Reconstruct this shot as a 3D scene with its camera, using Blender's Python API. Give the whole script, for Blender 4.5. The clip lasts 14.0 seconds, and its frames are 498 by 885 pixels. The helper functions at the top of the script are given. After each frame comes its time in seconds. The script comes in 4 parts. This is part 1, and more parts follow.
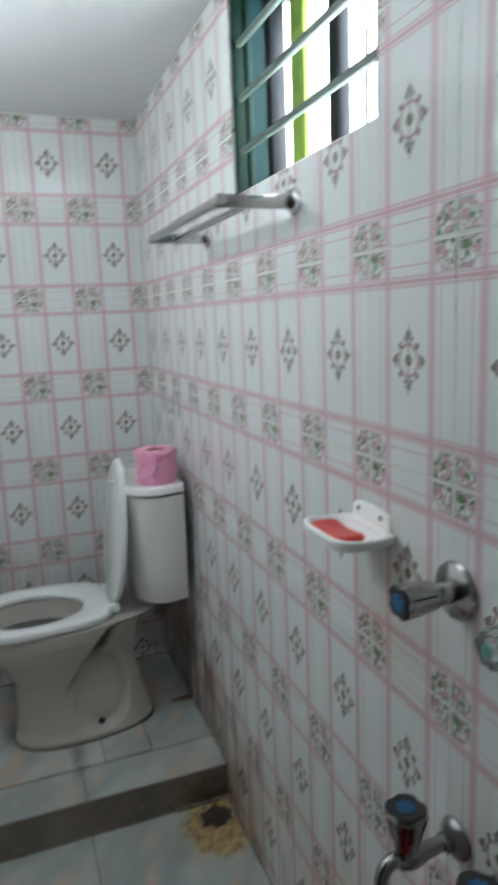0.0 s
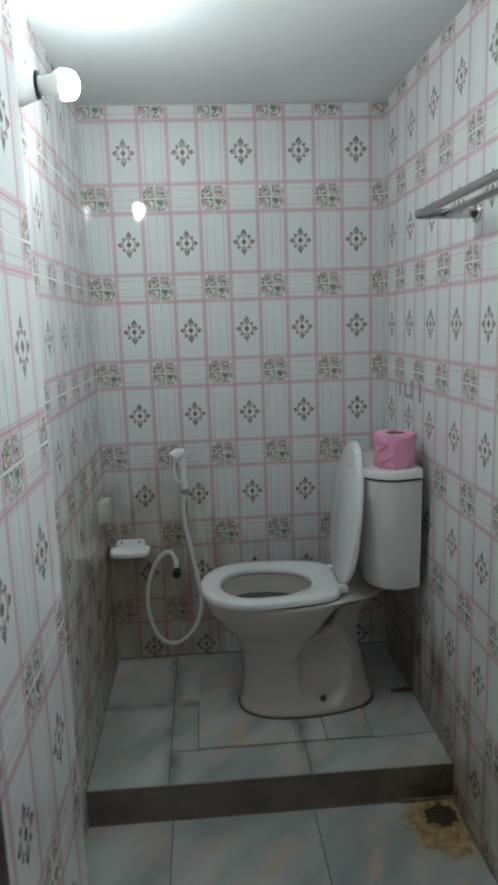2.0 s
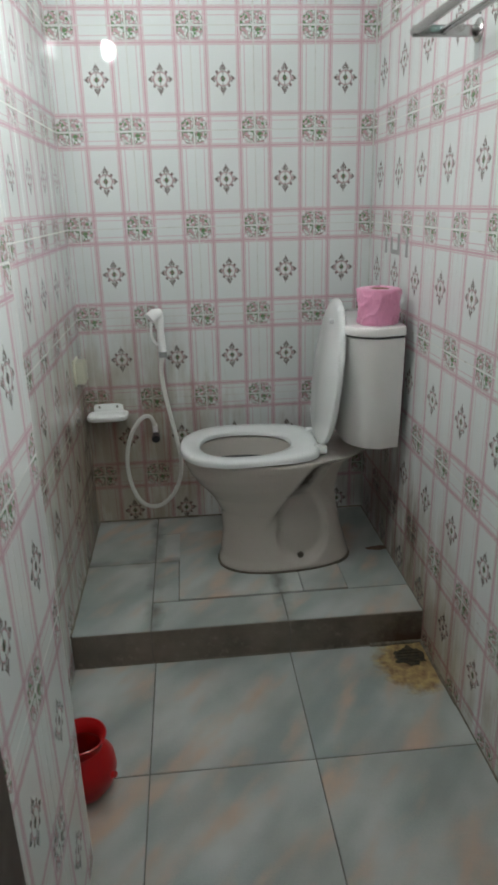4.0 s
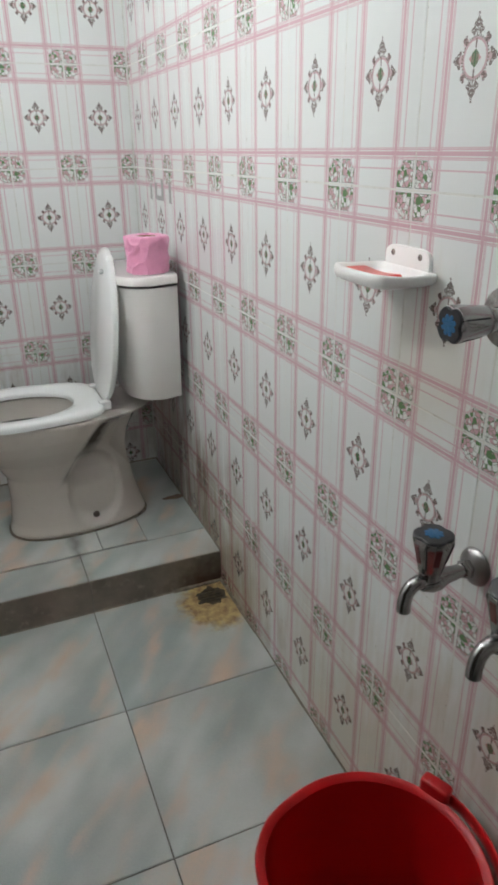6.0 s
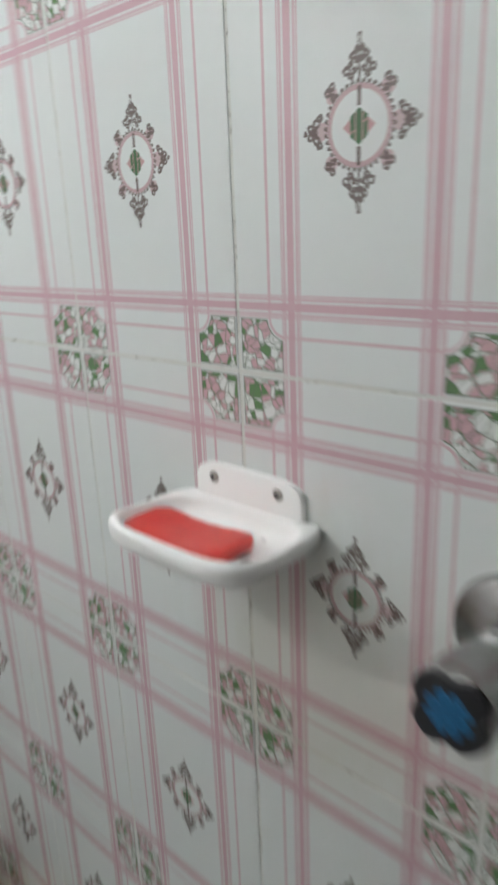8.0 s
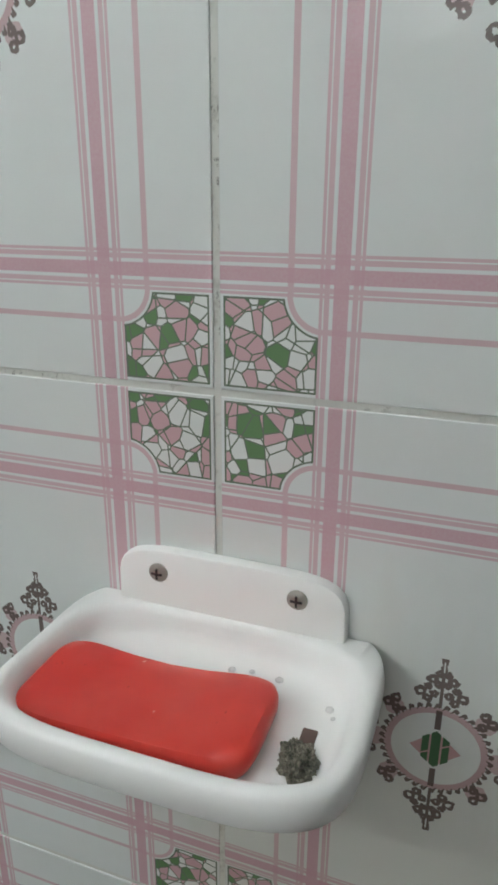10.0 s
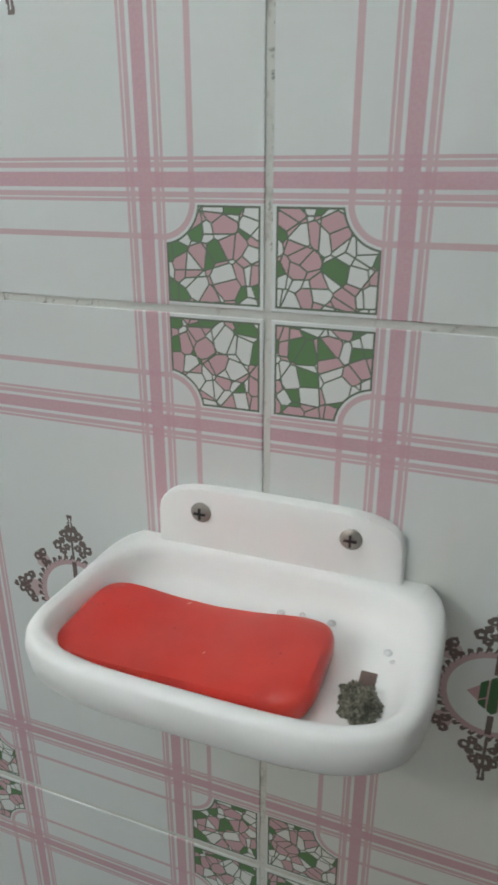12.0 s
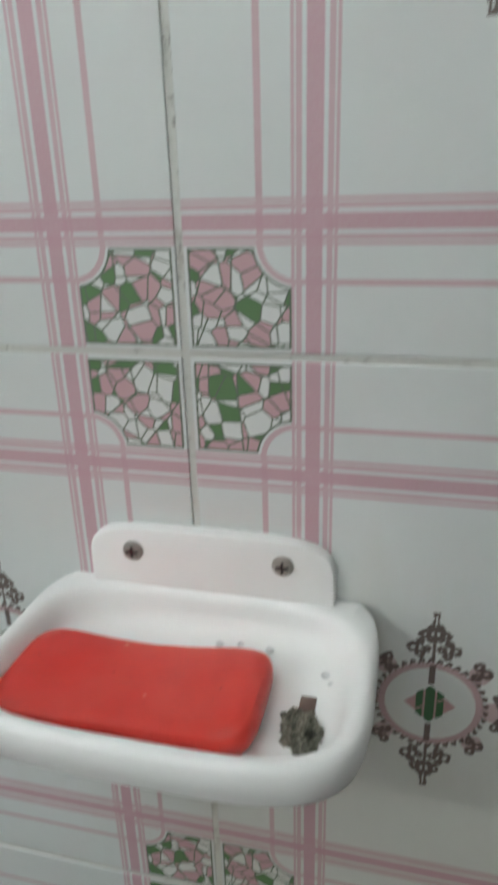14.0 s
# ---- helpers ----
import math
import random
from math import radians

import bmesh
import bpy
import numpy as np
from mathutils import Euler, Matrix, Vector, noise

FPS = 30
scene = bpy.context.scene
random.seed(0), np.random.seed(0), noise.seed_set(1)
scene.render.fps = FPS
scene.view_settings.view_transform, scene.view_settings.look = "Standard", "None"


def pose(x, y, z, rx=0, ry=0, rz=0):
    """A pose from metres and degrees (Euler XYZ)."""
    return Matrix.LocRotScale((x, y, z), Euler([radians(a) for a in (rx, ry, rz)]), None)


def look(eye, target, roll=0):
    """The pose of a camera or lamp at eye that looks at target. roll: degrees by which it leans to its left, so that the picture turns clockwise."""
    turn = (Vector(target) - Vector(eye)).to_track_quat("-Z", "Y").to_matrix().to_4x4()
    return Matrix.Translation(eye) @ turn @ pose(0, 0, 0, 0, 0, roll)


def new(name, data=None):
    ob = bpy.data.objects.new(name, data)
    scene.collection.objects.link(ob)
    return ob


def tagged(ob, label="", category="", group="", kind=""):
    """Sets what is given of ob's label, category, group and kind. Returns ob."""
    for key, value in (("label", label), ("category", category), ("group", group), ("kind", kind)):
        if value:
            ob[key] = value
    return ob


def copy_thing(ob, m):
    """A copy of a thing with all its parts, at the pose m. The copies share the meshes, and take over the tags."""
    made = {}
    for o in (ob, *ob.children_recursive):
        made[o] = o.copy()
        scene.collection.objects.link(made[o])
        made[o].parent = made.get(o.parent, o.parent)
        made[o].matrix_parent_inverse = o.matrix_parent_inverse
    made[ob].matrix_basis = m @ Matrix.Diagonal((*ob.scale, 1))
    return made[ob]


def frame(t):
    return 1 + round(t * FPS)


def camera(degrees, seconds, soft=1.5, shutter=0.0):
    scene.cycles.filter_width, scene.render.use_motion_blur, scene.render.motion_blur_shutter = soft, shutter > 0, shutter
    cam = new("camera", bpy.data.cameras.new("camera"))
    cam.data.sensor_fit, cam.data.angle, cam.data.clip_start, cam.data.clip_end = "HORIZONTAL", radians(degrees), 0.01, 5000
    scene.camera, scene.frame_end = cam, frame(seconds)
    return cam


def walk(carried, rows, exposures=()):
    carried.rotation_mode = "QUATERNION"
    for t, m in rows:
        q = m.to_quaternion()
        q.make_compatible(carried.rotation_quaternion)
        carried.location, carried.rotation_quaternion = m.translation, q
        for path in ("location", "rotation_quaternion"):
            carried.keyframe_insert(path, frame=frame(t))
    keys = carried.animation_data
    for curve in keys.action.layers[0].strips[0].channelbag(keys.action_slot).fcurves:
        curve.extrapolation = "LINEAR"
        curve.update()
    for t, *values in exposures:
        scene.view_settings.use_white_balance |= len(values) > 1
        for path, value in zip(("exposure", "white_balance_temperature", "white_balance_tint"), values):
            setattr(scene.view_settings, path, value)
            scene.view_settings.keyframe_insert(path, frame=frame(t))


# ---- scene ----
cam = camera(40.87, 14.0, soft=3.05, shutter=0.75)
# seconds, x, y, z, yaw, pitch, roll
ROWS = [
    (0.0, -0.5068, -2.4621, 1.4658, -20.21, -10.65, 2.29),
    (0.2, -0.5230, -2.4623, 1.4647, -18.55, -11.59, 1.91),
    (0.5, -0.5480, -2.4580, 1.4561, -15.33, -8.46, 2.47),
    (0.7, -0.5752, -2.4543, 1.4490, -11.07, -6.96, 3.05),
    (1.0, -0.6086, -2.4360, 1.4425, -8.66, -8.96, 2.19),
    (1.5, -0.6397, -2.4303, 1.4353, -3.96, -10.02, 2.62),
    (2.0, -0.6663, -2.4269, 1.4233, -4.06, -10.23, 1.95),
    (2.2, -0.6757, -2.4250, 1.4215, -4.27, -11.68, 2.49),
    (4.3, -0.6513, -2.4098, 1.3179, -6.11, -19.82, 0.90),
    (4.5, -0.6364, -2.4143, 1.3220, -9.87, -19.32, 0.73),
    (5.0, -0.6039, -2.4291, 1.3170, -19.74, -20.51, 0.85),
    (5.5, -0.5963, -2.4217, 1.3107, -21.79, -21.86, 1.34),
    (6.0, -0.5909, -2.4179, 1.3086, -22.73, -23.88, 0.68),
    (6.4, -0.5782, -2.4035, 1.3052, -21.90, -24.07, -1.22),
    (6.5, -0.5662, -2.3889, 1.3089, -23.64, -26.60, -0.51),
    (6.6, -0.5558, -2.3755, 1.3011, -24.80, -26.06, -0.88),
    (6.7, -0.5535, -2.3471, 1.3039, -27.82, -24.10, -1.39),
    (6.8, -0.5437, -2.3128, 1.3108, -31.95, -23.58, -0.69),
    (7.0, -0.5221, -2.2322, 1.3057, -38.53, -22.39, 0.79),
    (7.1, -0.5260, -2.1877, 1.3111, -40.55, -20.92, 1.30),
    (7.2, -0.5233, -2.1488, 1.3266, -45.29, -19.45, 0.86),
    (7.3, -0.5050, -2.1232, 1.3283, -46.25, -19.32, -0.43),
    (7.5, -0.4547, -2.0668, 1.3173, -46.52, -19.81, -0.27),
    (7.6, -0.4342, -2.0274, 1.3139, -47.12, -20.56, -0.01),
    (7.8, -0.3896, -1.9786, 1.3251, -46.49, -16.55, 1.28),
    (8.0, -0.3474, -1.9235, 1.3420, -47.68, -17.00, 2.20),
    (8.2, -0.3202, -1.8602, 1.3449, -53.48, -13.69, 1.42),
    (8.5, -0.2789, -1.7812, 1.3325, -61.77, -13.76, 1.30),
    (8.7, -0.2682, -1.7409, 1.3230, -65.82, -13.83, 0.92),
    (10.8, -0.2387, -1.6908, 1.3210, -71.34, -20.84, -0.84),
    (11.0, -0.2400, -1.6986, 1.3152, -72.40, -20.04, -1.06),
    (11.5, -0.2367, -1.6904, 1.3053, -70.25, -20.84, -0.97),
    (12.0, -0.2370, -1.6746, 1.3003, -69.62, -22.11, 0.03),
    (12.5, -0.2356, -1.6703, 1.2976, -70.83, -22.51, 0.23),
    (13.0, -0.2334, -1.6734, 1.2935, -72.68, -24.24, 1.22),
    (13.5, -0.2334, -1.6774, 1.2959, -73.79, -24.35, 1.35),
    (14.0, -0.2353, -1.6774, 1.3116, -76.40, -21.62, 1.57),
]
walk(cam, [(t, pose(x, y, z, 90 + pitch, roll, yaw)) for t, x, y, z, yaw, pitch, roll in ROWS],
     exposures=[(0.0, 0.37, 6150, 6), (0.5, 0.13, 6200, 5), (1.0, -0.01, 6080, 4), (2.2, -0.07, 6300, 3), (4.3, 0.57, 6650, 8), (5.5, 0.95, 6700, 11), (6.6, 0.99, 6700, 11), (7.5, 0.87, 6650, 10), (8.6, 0.49, 6600, 9), (11.0, 0.41, 6550, 6), (14.0, 0.43, 6550, 6)])

# ---- light ----
world = bpy.data.worlds.new("world")
scene.world = world
world.use_nodes = True
wt = world.node_tree
sky = wt.nodes.new("ShaderNodeTexSky")
sky.sky_type = "NISHITA"
sky.sun_disc = False
sky.sun_elevation, sky.sun_rotation = radians(50), radians(60)
wt.links.new(sky.outputs[0], wt.nodes["Background"].inputs[0])
wt.nodes["Background"].inputs[1].default_value = 0.12
BULB = 220.0
WINDOW_W = 19.0
lamp = new("window_daylight", bpy.data.lights.new("window_daylight", "AREA"))
lamp.data.shape, lamp.data.size, lamp.data.size_y = "RECTANGLE", 0.56, 0.40
lamp.data.energy, lamp.data.color = WINDOW_W, (0.92, 0.97, 1.0)
lamp.matrix_world = look((0.19, -1.32, 1.93), (-1.0, -1.32, 1.93))

# ---- plan ----
X_LEFT, X_NEAR, Y_EDGE, Y_END, CEIL = -1.045, -0.915, -1.365, -3.0, 2.152
Z_ROW, TW, TH = 1.25, 0.2, 0.3          # a wall joint's height, a tile's width and height
COL_R, COL_B = -1.594, -0.2024             # a joint on the right wall (y) and on the back wall (x)
GAP, TT = 0.0031, 0.008                 # joint width, tile thickness
FZ, STEP_Y, STEP_Z = 0.045, -0.743, 0.157   # the floor, the step
WIN = (-1.618, -1.027, 1.722, 2.12)     # the window's opening: y, y, z, z


# ---- materials ----
class Nodes:
    """A material's node tree with short calls for arithmetic."""

    def __init__(self, name):
        self.mat = bpy.data.materials.new(name)
        self.mat.use_nodes = True
        self.t = self.mat.node_tree
        self.bsdf = self.t.nodes["Principled BSDF"]

    def put(self, socket, value):
        if isinstance(value, bpy.types.NodeSocket):
            self.t.links.new(value, socket)
        elif isinstance(value, tuple) and len(value) == 3 and socket.type == "RGBA":
            socket.default_value = (*value, 1)
        else:
            socket.default_value = value

    def m(self, op, a, b=None, c=None):
        n = self.t.nodes.new("ShaderNodeMath")
        n.operation = op
        for i, v in enumerate((a, b, c)):
            if v is not None:
                self.put(n.inputs[i], v)
        return n.outputs[0]

    def add(self, a, b): return self.m("ADD", a, b)
    def sub(self, a, b): return self.m("SUBTRACT", a, b)
    def mul(self, a, b): return self.m("MULTIPLY", a, b)
    def hi(self, a, b): return self.m("MAXIMUM", a, b)
    def lo(self, a, b): return self.m("MINIMUM", a, b)
    def mag(self, a): return self.m("ABSOLUTE", a)
    def below(self, a, b): return self.m("LESS_THAN", a, b)
    def above(self, a, b): return self.m("GREATER_THAN", a, b)
    def near(self, a, centre, half): return self.below(self.mag(self.sub(a, centre)), half)
    def both(self, *v):
        out = v[0]
        for w in v[1:]:
            out = self.mul(out, w)
        return out
    def any(self, *v):
        out = v[0]
        for w in v[1:]:
            out = self.hi(out, w)
        return out
    def length(self, a, b): return self.m("SQRT", self.add(self.mul(a, a), self.mul(b, b)))

    def mix(self, f, a, b):
        n = self.t.nodes.new("ShaderNodeMix")
        n.data_type = "RGBA"
        self.put(n.inputs[0], f), self.put(n.inputs[6], a), self.put(n.inputs[7], b)
        return n.outputs[2]

    def coords(self, kind="Object"):
        return self.t.nodes.new("ShaderNodeTexCoord").outputs[kind]

    def place(self):
        return self.t.nodes.new("ShaderNodeNewGeometry").outputs["Position"]

    def noise(self, vec, scale, detail=3.0, rough=0.5, warp=0.0):
        n = self.t.nodes.new("ShaderNodeTexNoise")
        self.put(n.inputs["Vector"], vec)
        n.inputs["Scale"].default_value, n.inputs["Detail"].default_value = scale, detail
        n.inputs["Roughness"].default_value, n.inputs["Distortion"].default_value = rough, warp
        return n.outputs[0]

    def cells(self, vec, scale, feature="F1", dims="3D"):
        n = self.t.nodes.new("ShaderNodeTexVoronoi")
        n.voronoi_dimensions, n.feature = dims, feature
        self.put(n.inputs["Vector"], vec)
        n.inputs["Scale"].default_value = scale
        return n

    def ramp(self, f, *stops):
        n = self.t.nodes.new("ShaderNodeValToRGB")
        self.put(n.inputs[0], f)
        e = n.color_ramp.elements
        while len(e) < len(stops):
            e.new(0.5)
        for el, (p, col) in zip(e, stops):
            el.position, el.color = p, (*col, 1)
        return n.outputs[0]

    def fit(self, f, a, b, c=0.0, d=1.0):
        n = self.t.nodes.new("ShaderNodeMapRange")
        self.put(n.inputs[0], f)
        for i, v in enumerate((a, b, c, d)):
            n.inputs[i + 1].default_value = v
        return n.outputs[0]

    def soft(self, f, a, b, c=0.0, d=1.0):
        """As fit, but easing in and out."""
        out = self.fit(f, a, b, c, d)
        out.node.interpolation_type = "SMOOTHSTEP"
        return out

    def random(self):
        return self.t.nodes.new("ShaderNodeObjectInfo").outputs["Random"]

    def bump(self, height, strength, distance=0.001):
        n = self.t.nodes.new("ShaderNodeBump")
        self.put(n.inputs["Height"], height)
        n.inputs["Strength"].default_value, n.inputs["Distance"].default_value = strength, distance
        self.t.links.new(n.outputs[0], self.bsdf.inputs["Normal"])

    def done(self, colour, rough=0.5, metal=0.0, **more):
        self.put(self.bsdf.inputs["Base Color"], colour)
        self.put(self.bsdf.inputs["Roughness"], rough)
        self.put(self.bsdf.inputs["Metallic"], metal)
        for k, v in more.items():
            self.put(self.bsdf.inputs[k.replace("_", " ")], v)
        return self.mat


def stained(n, col):
    """Rusty and mouldy patches under the cistern and in the wet corners, and brown runs down the tiles."""
    pos = n.t.nodes.new("ShaderNodeSeparateXYZ")
    n.t.links.new(n.place(), pos.inputs[0])

    def stretched(sx, sy, sz):
        m = n.t.nodes.new("ShaderNodeMapping")
        n.t.links.new(n.place(), m.inputs[0])
        m.inputs["Scale"].default_value = (sx, sy, sz)
        return m.outputs[0]

    blots = n.add(n.mul(n.noise(stretched(1, 1, 0.4), 11, 6, 0.62), 0.6), n.mul(n.noise(stretched(1, 1, 0.09), 46, 4, 0.6), 0.4))
    for (cx, cy, cz), size, amount, tint in (((0, -0.22, 0.36), 0.42, 0.75, (0.36, 0.27, 0.22)), ((-0.95, 0.0, 0.36), 0.50, 0.60, (0.50, 0.36, 0.22)),
                                             ((X_LEFT, -0.35, 0.42), 0.70, 0.55, (0.52, 0.42, 0.30)), ((0.0, -1.62, 0.06), 0.55, 0.6, (0.66, 0.53, 0.38)),
                                             ((0.0, -0.75, 0.08), 0.45, 0.75, (0.50, 0.38, 0.26)), ((0.0, -2.05, 0.45), 0.45, 0.45, (0.80, 0.68, 0.56)),
                                             ((0.0, -0.48, 0.22), 0.36, 0.5, (0.48, 0.38, 0.30)), ((0.0, -1.66, 1.02), 0.16, 0.35, (0.78, 0.66, 0.50))):
        d = n.length(n.length(n.sub(pos.outputs[0], cx), n.sub(pos.outputs[1], cy)), n.sub(pos.outputs[2], cz))
        k = n.mul(n.fit(n.sub(blots, n.mul(d, 0.55 / size)), -0.05, 0.32, 0.0, 1.0), amount)
        wash = n.t.nodes.new("ShaderNodeMix")
        wash.data_type, wash.blend_type = "RGBA", "MULTIPLY"
        n.put(wash.inputs[0], k), n.put(wash.inputs[6], col), n.put(wash.inputs[7], tint)
        col = wash.outputs[2]
    return col


def tile_material():
    """White glazed wall tile, printed with pink bands, a mosaic quarter at each corner and an ornament in its middle."""
    n = Nodes("printed_wall_tile")
    uv = n.t.nodes.new("ShaderNodeUVMap")
    uv.uv_map = "metres"
    sep = n.t.nodes.new("ShaderNodeSeparateXYZ")
    n.t.links.new(uv.outputs[0], sep.inputs[0])
    x, y = sep.outputs[0], sep.outputs[1]
    ax, ay = n.mag(x), n.mag(y)
    u, v = n.sub(TW / 2, ax), n.sub(TH / 2, ay)       # distance from the nearest joints
    spot = n.noise(uv.outputs[0], 900, 2)
    white = n.mix(n.noise(n.place(), 3.0, 2), (0.69, 0.73, 0.715), (0.74, 0.765, 0.755))
    pink, pale = (0.60, 0.38, 0.43), (0.62, 0.43, 0.47)
    col = white
    # bands: a broad core between pairs of narrower stripes, both ways
    du, dv = n.mag(n.sub(u, 0.0488)), n.mag(n.sub(v, 0.0474))
    core_band = n.any(n.below(du, 0.0028), n.below(dv, 0.0027))
    fine = n.any(n.near(du, 0.0053, 0.0010), n.near(du, 0.0074, 0.0006), n.near(dv, 0.0051, 0.0010), n.near(dv, 0.0072, 0.0006))
    # inner line, bent round the mosaic's corner
    cu, cv = n.sub(u, 0.0430), n.sub(v, 0.0405)
    arc = n.both(n.near(n.length(cu, cv), 0.0134, 0.0011), n.below(cu, 0), n.below(cv, 0))
    thin = n.any(n.both(n.near(u, 0.0298, 0.0012), n.above(v, 0.0405)), n.both(n.near(v, 0.0272, 0.0011), n.above(u, 0.0430)), arc)
    col = n.mix(n.mul(n.any(fine, thin), 0.88), col, pale)
    col = n.mix(n.mul(core_band, n.fit(spot, 0.3, 0.7, 0.86, 1.0)), col, pink)
    # mosaic
    inside = n.both(n.below(u, 0.0409), n.below(v, 0.0388), n.above(n.length(cu, cv), 0.0155), n.above(u, 0.003), n.above(v, 0.003))
    core = n.both(n.below(u, 0.0401), n.below(v, 0.0380), n.above(n.length(cu, cv), 0.0163), n.above(u, 0.0038), n.above(v, 0.0038))
    # two crossing nets of straight cuts give angular splinters
    shift = n.t.nodes.new("ShaderNodeVectorMath")
    shift.operation = "ADD"
    n.t.links.new(uv.outputs[0], shift.inputs[0])
    shift.inputs[1].default_value = (0.53, 0.29, 0)
    edge = n.lo(n.mul(n.cells(uv.outputs[0], 128, "DISTANCE_TO_EDGE", "2D").outputs["Distance"], 0.70),
                n.cells(shift.outputs[0], 84, "DISTANCE_TO_EDGE", "2D").outputs["Distance"])
    both_nets = n.t.nodes.new("ShaderNodeVectorMath")
    both_nets.operation = "ADD"
    n.t.links.new(n.cells(uv.outputs[0], 128, "F1", "2D").outputs["Color"], both_nets.inputs[0])
    n.t.links.new(n.cells(shift.outputs[0], 84, "F1", "2D").outputs["Color"], both_nets.inputs[1])
    cell = both_nets.outputs[0]
    pick = n.t.nodes.new("ShaderNodeSeparateXYZ")
    n.t.links.new(cell, pick.inputs[0])
    die = n.m("FRACT", n.add(n.mul(pick.outputs[0], 13.7), n.add(n.mul(pick.outputs[1], 9.2), n.mul(pick.outputs[2], 5.1))))
    chip = n.mix(n.above(die, 0.40), (0.60, 0.385, 0.415), (0.735, 0.76, 0.74))
    chip = n.mix(n.above(die, 0.80), chip, (0.13, 0.245, 0.11))
    chip = n.mix(n.both(core, n.above(edge, 0.027)), (0.15, 0.19, 0.14), chip)
    col = n.mix(inside, col, chip)
    # ornament: a pink ring with a beaded edge, lobes and curled fronds round it, a striped lozenge within
    dark, rose = (0.14, 0.105, 0.095), (0.49, 0.31, 0.325)
    r = n.length(x, y)
    turn = n.m("ARCTAN2", y, x)

    bx = n.add(ax, n.mul(n.sub(n.noise(uv.outputs[0], 360, 2), 0.5), 0.0028))      # the curls are drawn a little unevenly
    by = n.add(ay, n.mul(n.sub(n.noise(shift.outputs[0], 360, 2), 0.5), 0.0028))

    def disc(cx, cy, size):
        return n.below(n.length(n.sub(bx, cx), n.sub(by, cy)), size)

    def curl(cx, cy, size):
        return n.near(n.length(n.sub(bx, cx), n.sub(by, cy)), size, 0.0009)

    outside = n.above(r, 0.0218)
    lobes = n.any(disc(0.0262, 0.0, 0.0052), disc(0.0308, 0.0, 0.0036), disc(0.0188, 0.0182, 0.0044))
    col = n.mix(n.mul(n.both(lobes, outside), 0.75), col, rose)
    col = n.mix(n.mul(n.near(r, 0.0203, 0.0015), 0.85), col, rose)
    ripple = n.mul(n.m("SINE", n.mul(turn, 38.0)), 0.0005)
    beads = n.both(n.near(n.add(r, ripple), 0.0226, 0.0011), n.above(n.m("SINE", n.add(n.mul(turn, 38.0), n.mul(r, 700.0))), -0.5))
    side = n.any(curl(0.0296, 0.0046, 0.0018), curl(0.0340, 0.0024, 0.0016), disc(0.0378, 0.0004, 0.0013), curl(0.0272, 0.0075, 0.0014), curl(0.0306, 0.0, 0.0012))
    slant = n.any(curl(0.0215, 0.0195, 0.0017), curl(0.0183, 0.0225, 0.0015), curl(0.0178, 0.0172, 0.0012))
    frond = n.any(curl(0.0086, 0.0288, 0.0017), curl(0.0056, 0.0258, 0.0013), curl(0.0030, 0.0288, 0.0012), curl(0.0060, 0.0318, 0.0010), curl(0.0042, 0.0358, 0.0015), curl(0.0020, 0.0336, 0.0010), curl(0.0016, 0.0390, 0.0010))
    tip = n.both(n.near(ay, 0.0432, 0.0036), n.below(bx, 0.0015), n.any(n.above(ax, 0.0003), n.above(ay, 0.0452)))
    stem = n.both(n.below(ax, 0.0013), n.near(ay, 0.0156, 0.0050))
    stalk = n.both(n.below(ax, 0.0007), n.near(ay, 0.0310, 0.0090))
    col = n.mix(n.mul(n.any(beads, stem, stalk, tip, n.both(n.any(side, slant, frond), outside)), 0.95), col, dark)
    col = n.mix(n.below(n.add(ax, n.mul(ay, 1.15)), 0.0108), col, (0.52, 0.33, 0.33))
    leaf = n.both(n.below(ax, 0.0058), n.below(n.add(n.mul(ax, 0.75), ay), 0.0098))
    veins = n.any(n.near(ax, 0.0024, 0.0004), n.both(n.above(ax, 0.0024), n.near(n.sub(y, n.mul(x, 0.6)), 0.0, 0.0004)))
    col = n.mix(n.both(leaf, n.sub(1.0, veins)), col, (0.07, 0.15, 0.075))
    col = stained(n, col)
    n.bump(n.noise(n.place(), 9, 2), 0.05, 0.004)
    return n.done(col, n.fit(n.noise(n.place(), 14, 4), 0.3, 0.75, 0.03, 0.09), Specular_IOR_Level=0.55)


def plain(name, colour, rough, metal=0.0, scale=60, spread=0.12, bump=0.05, **more):
    """One colour with two scales of variation and a fine relief."""
    n = Nodes(name)
    f = n.add(n.mul(n.noise(n.coords(), scale, 4), 0.6), n.mul(n.noise(n.coords(), scale / 9, 3), 0.4))
    a = tuple(c * (1 - spread) for c in colour)
    b = tuple(min(1, c * (1 + spread)) for c in colour)
    n.bump(n.noise(n.coords(), scale * 2, 3), bump)
    return n.done(n.mix(f, a, b), n.fit(n.noise(n.coords(), scale / 3, 4), 0.25, 0.75, rough * 0.8, min(1, rough * 1.3)), metal, **more)


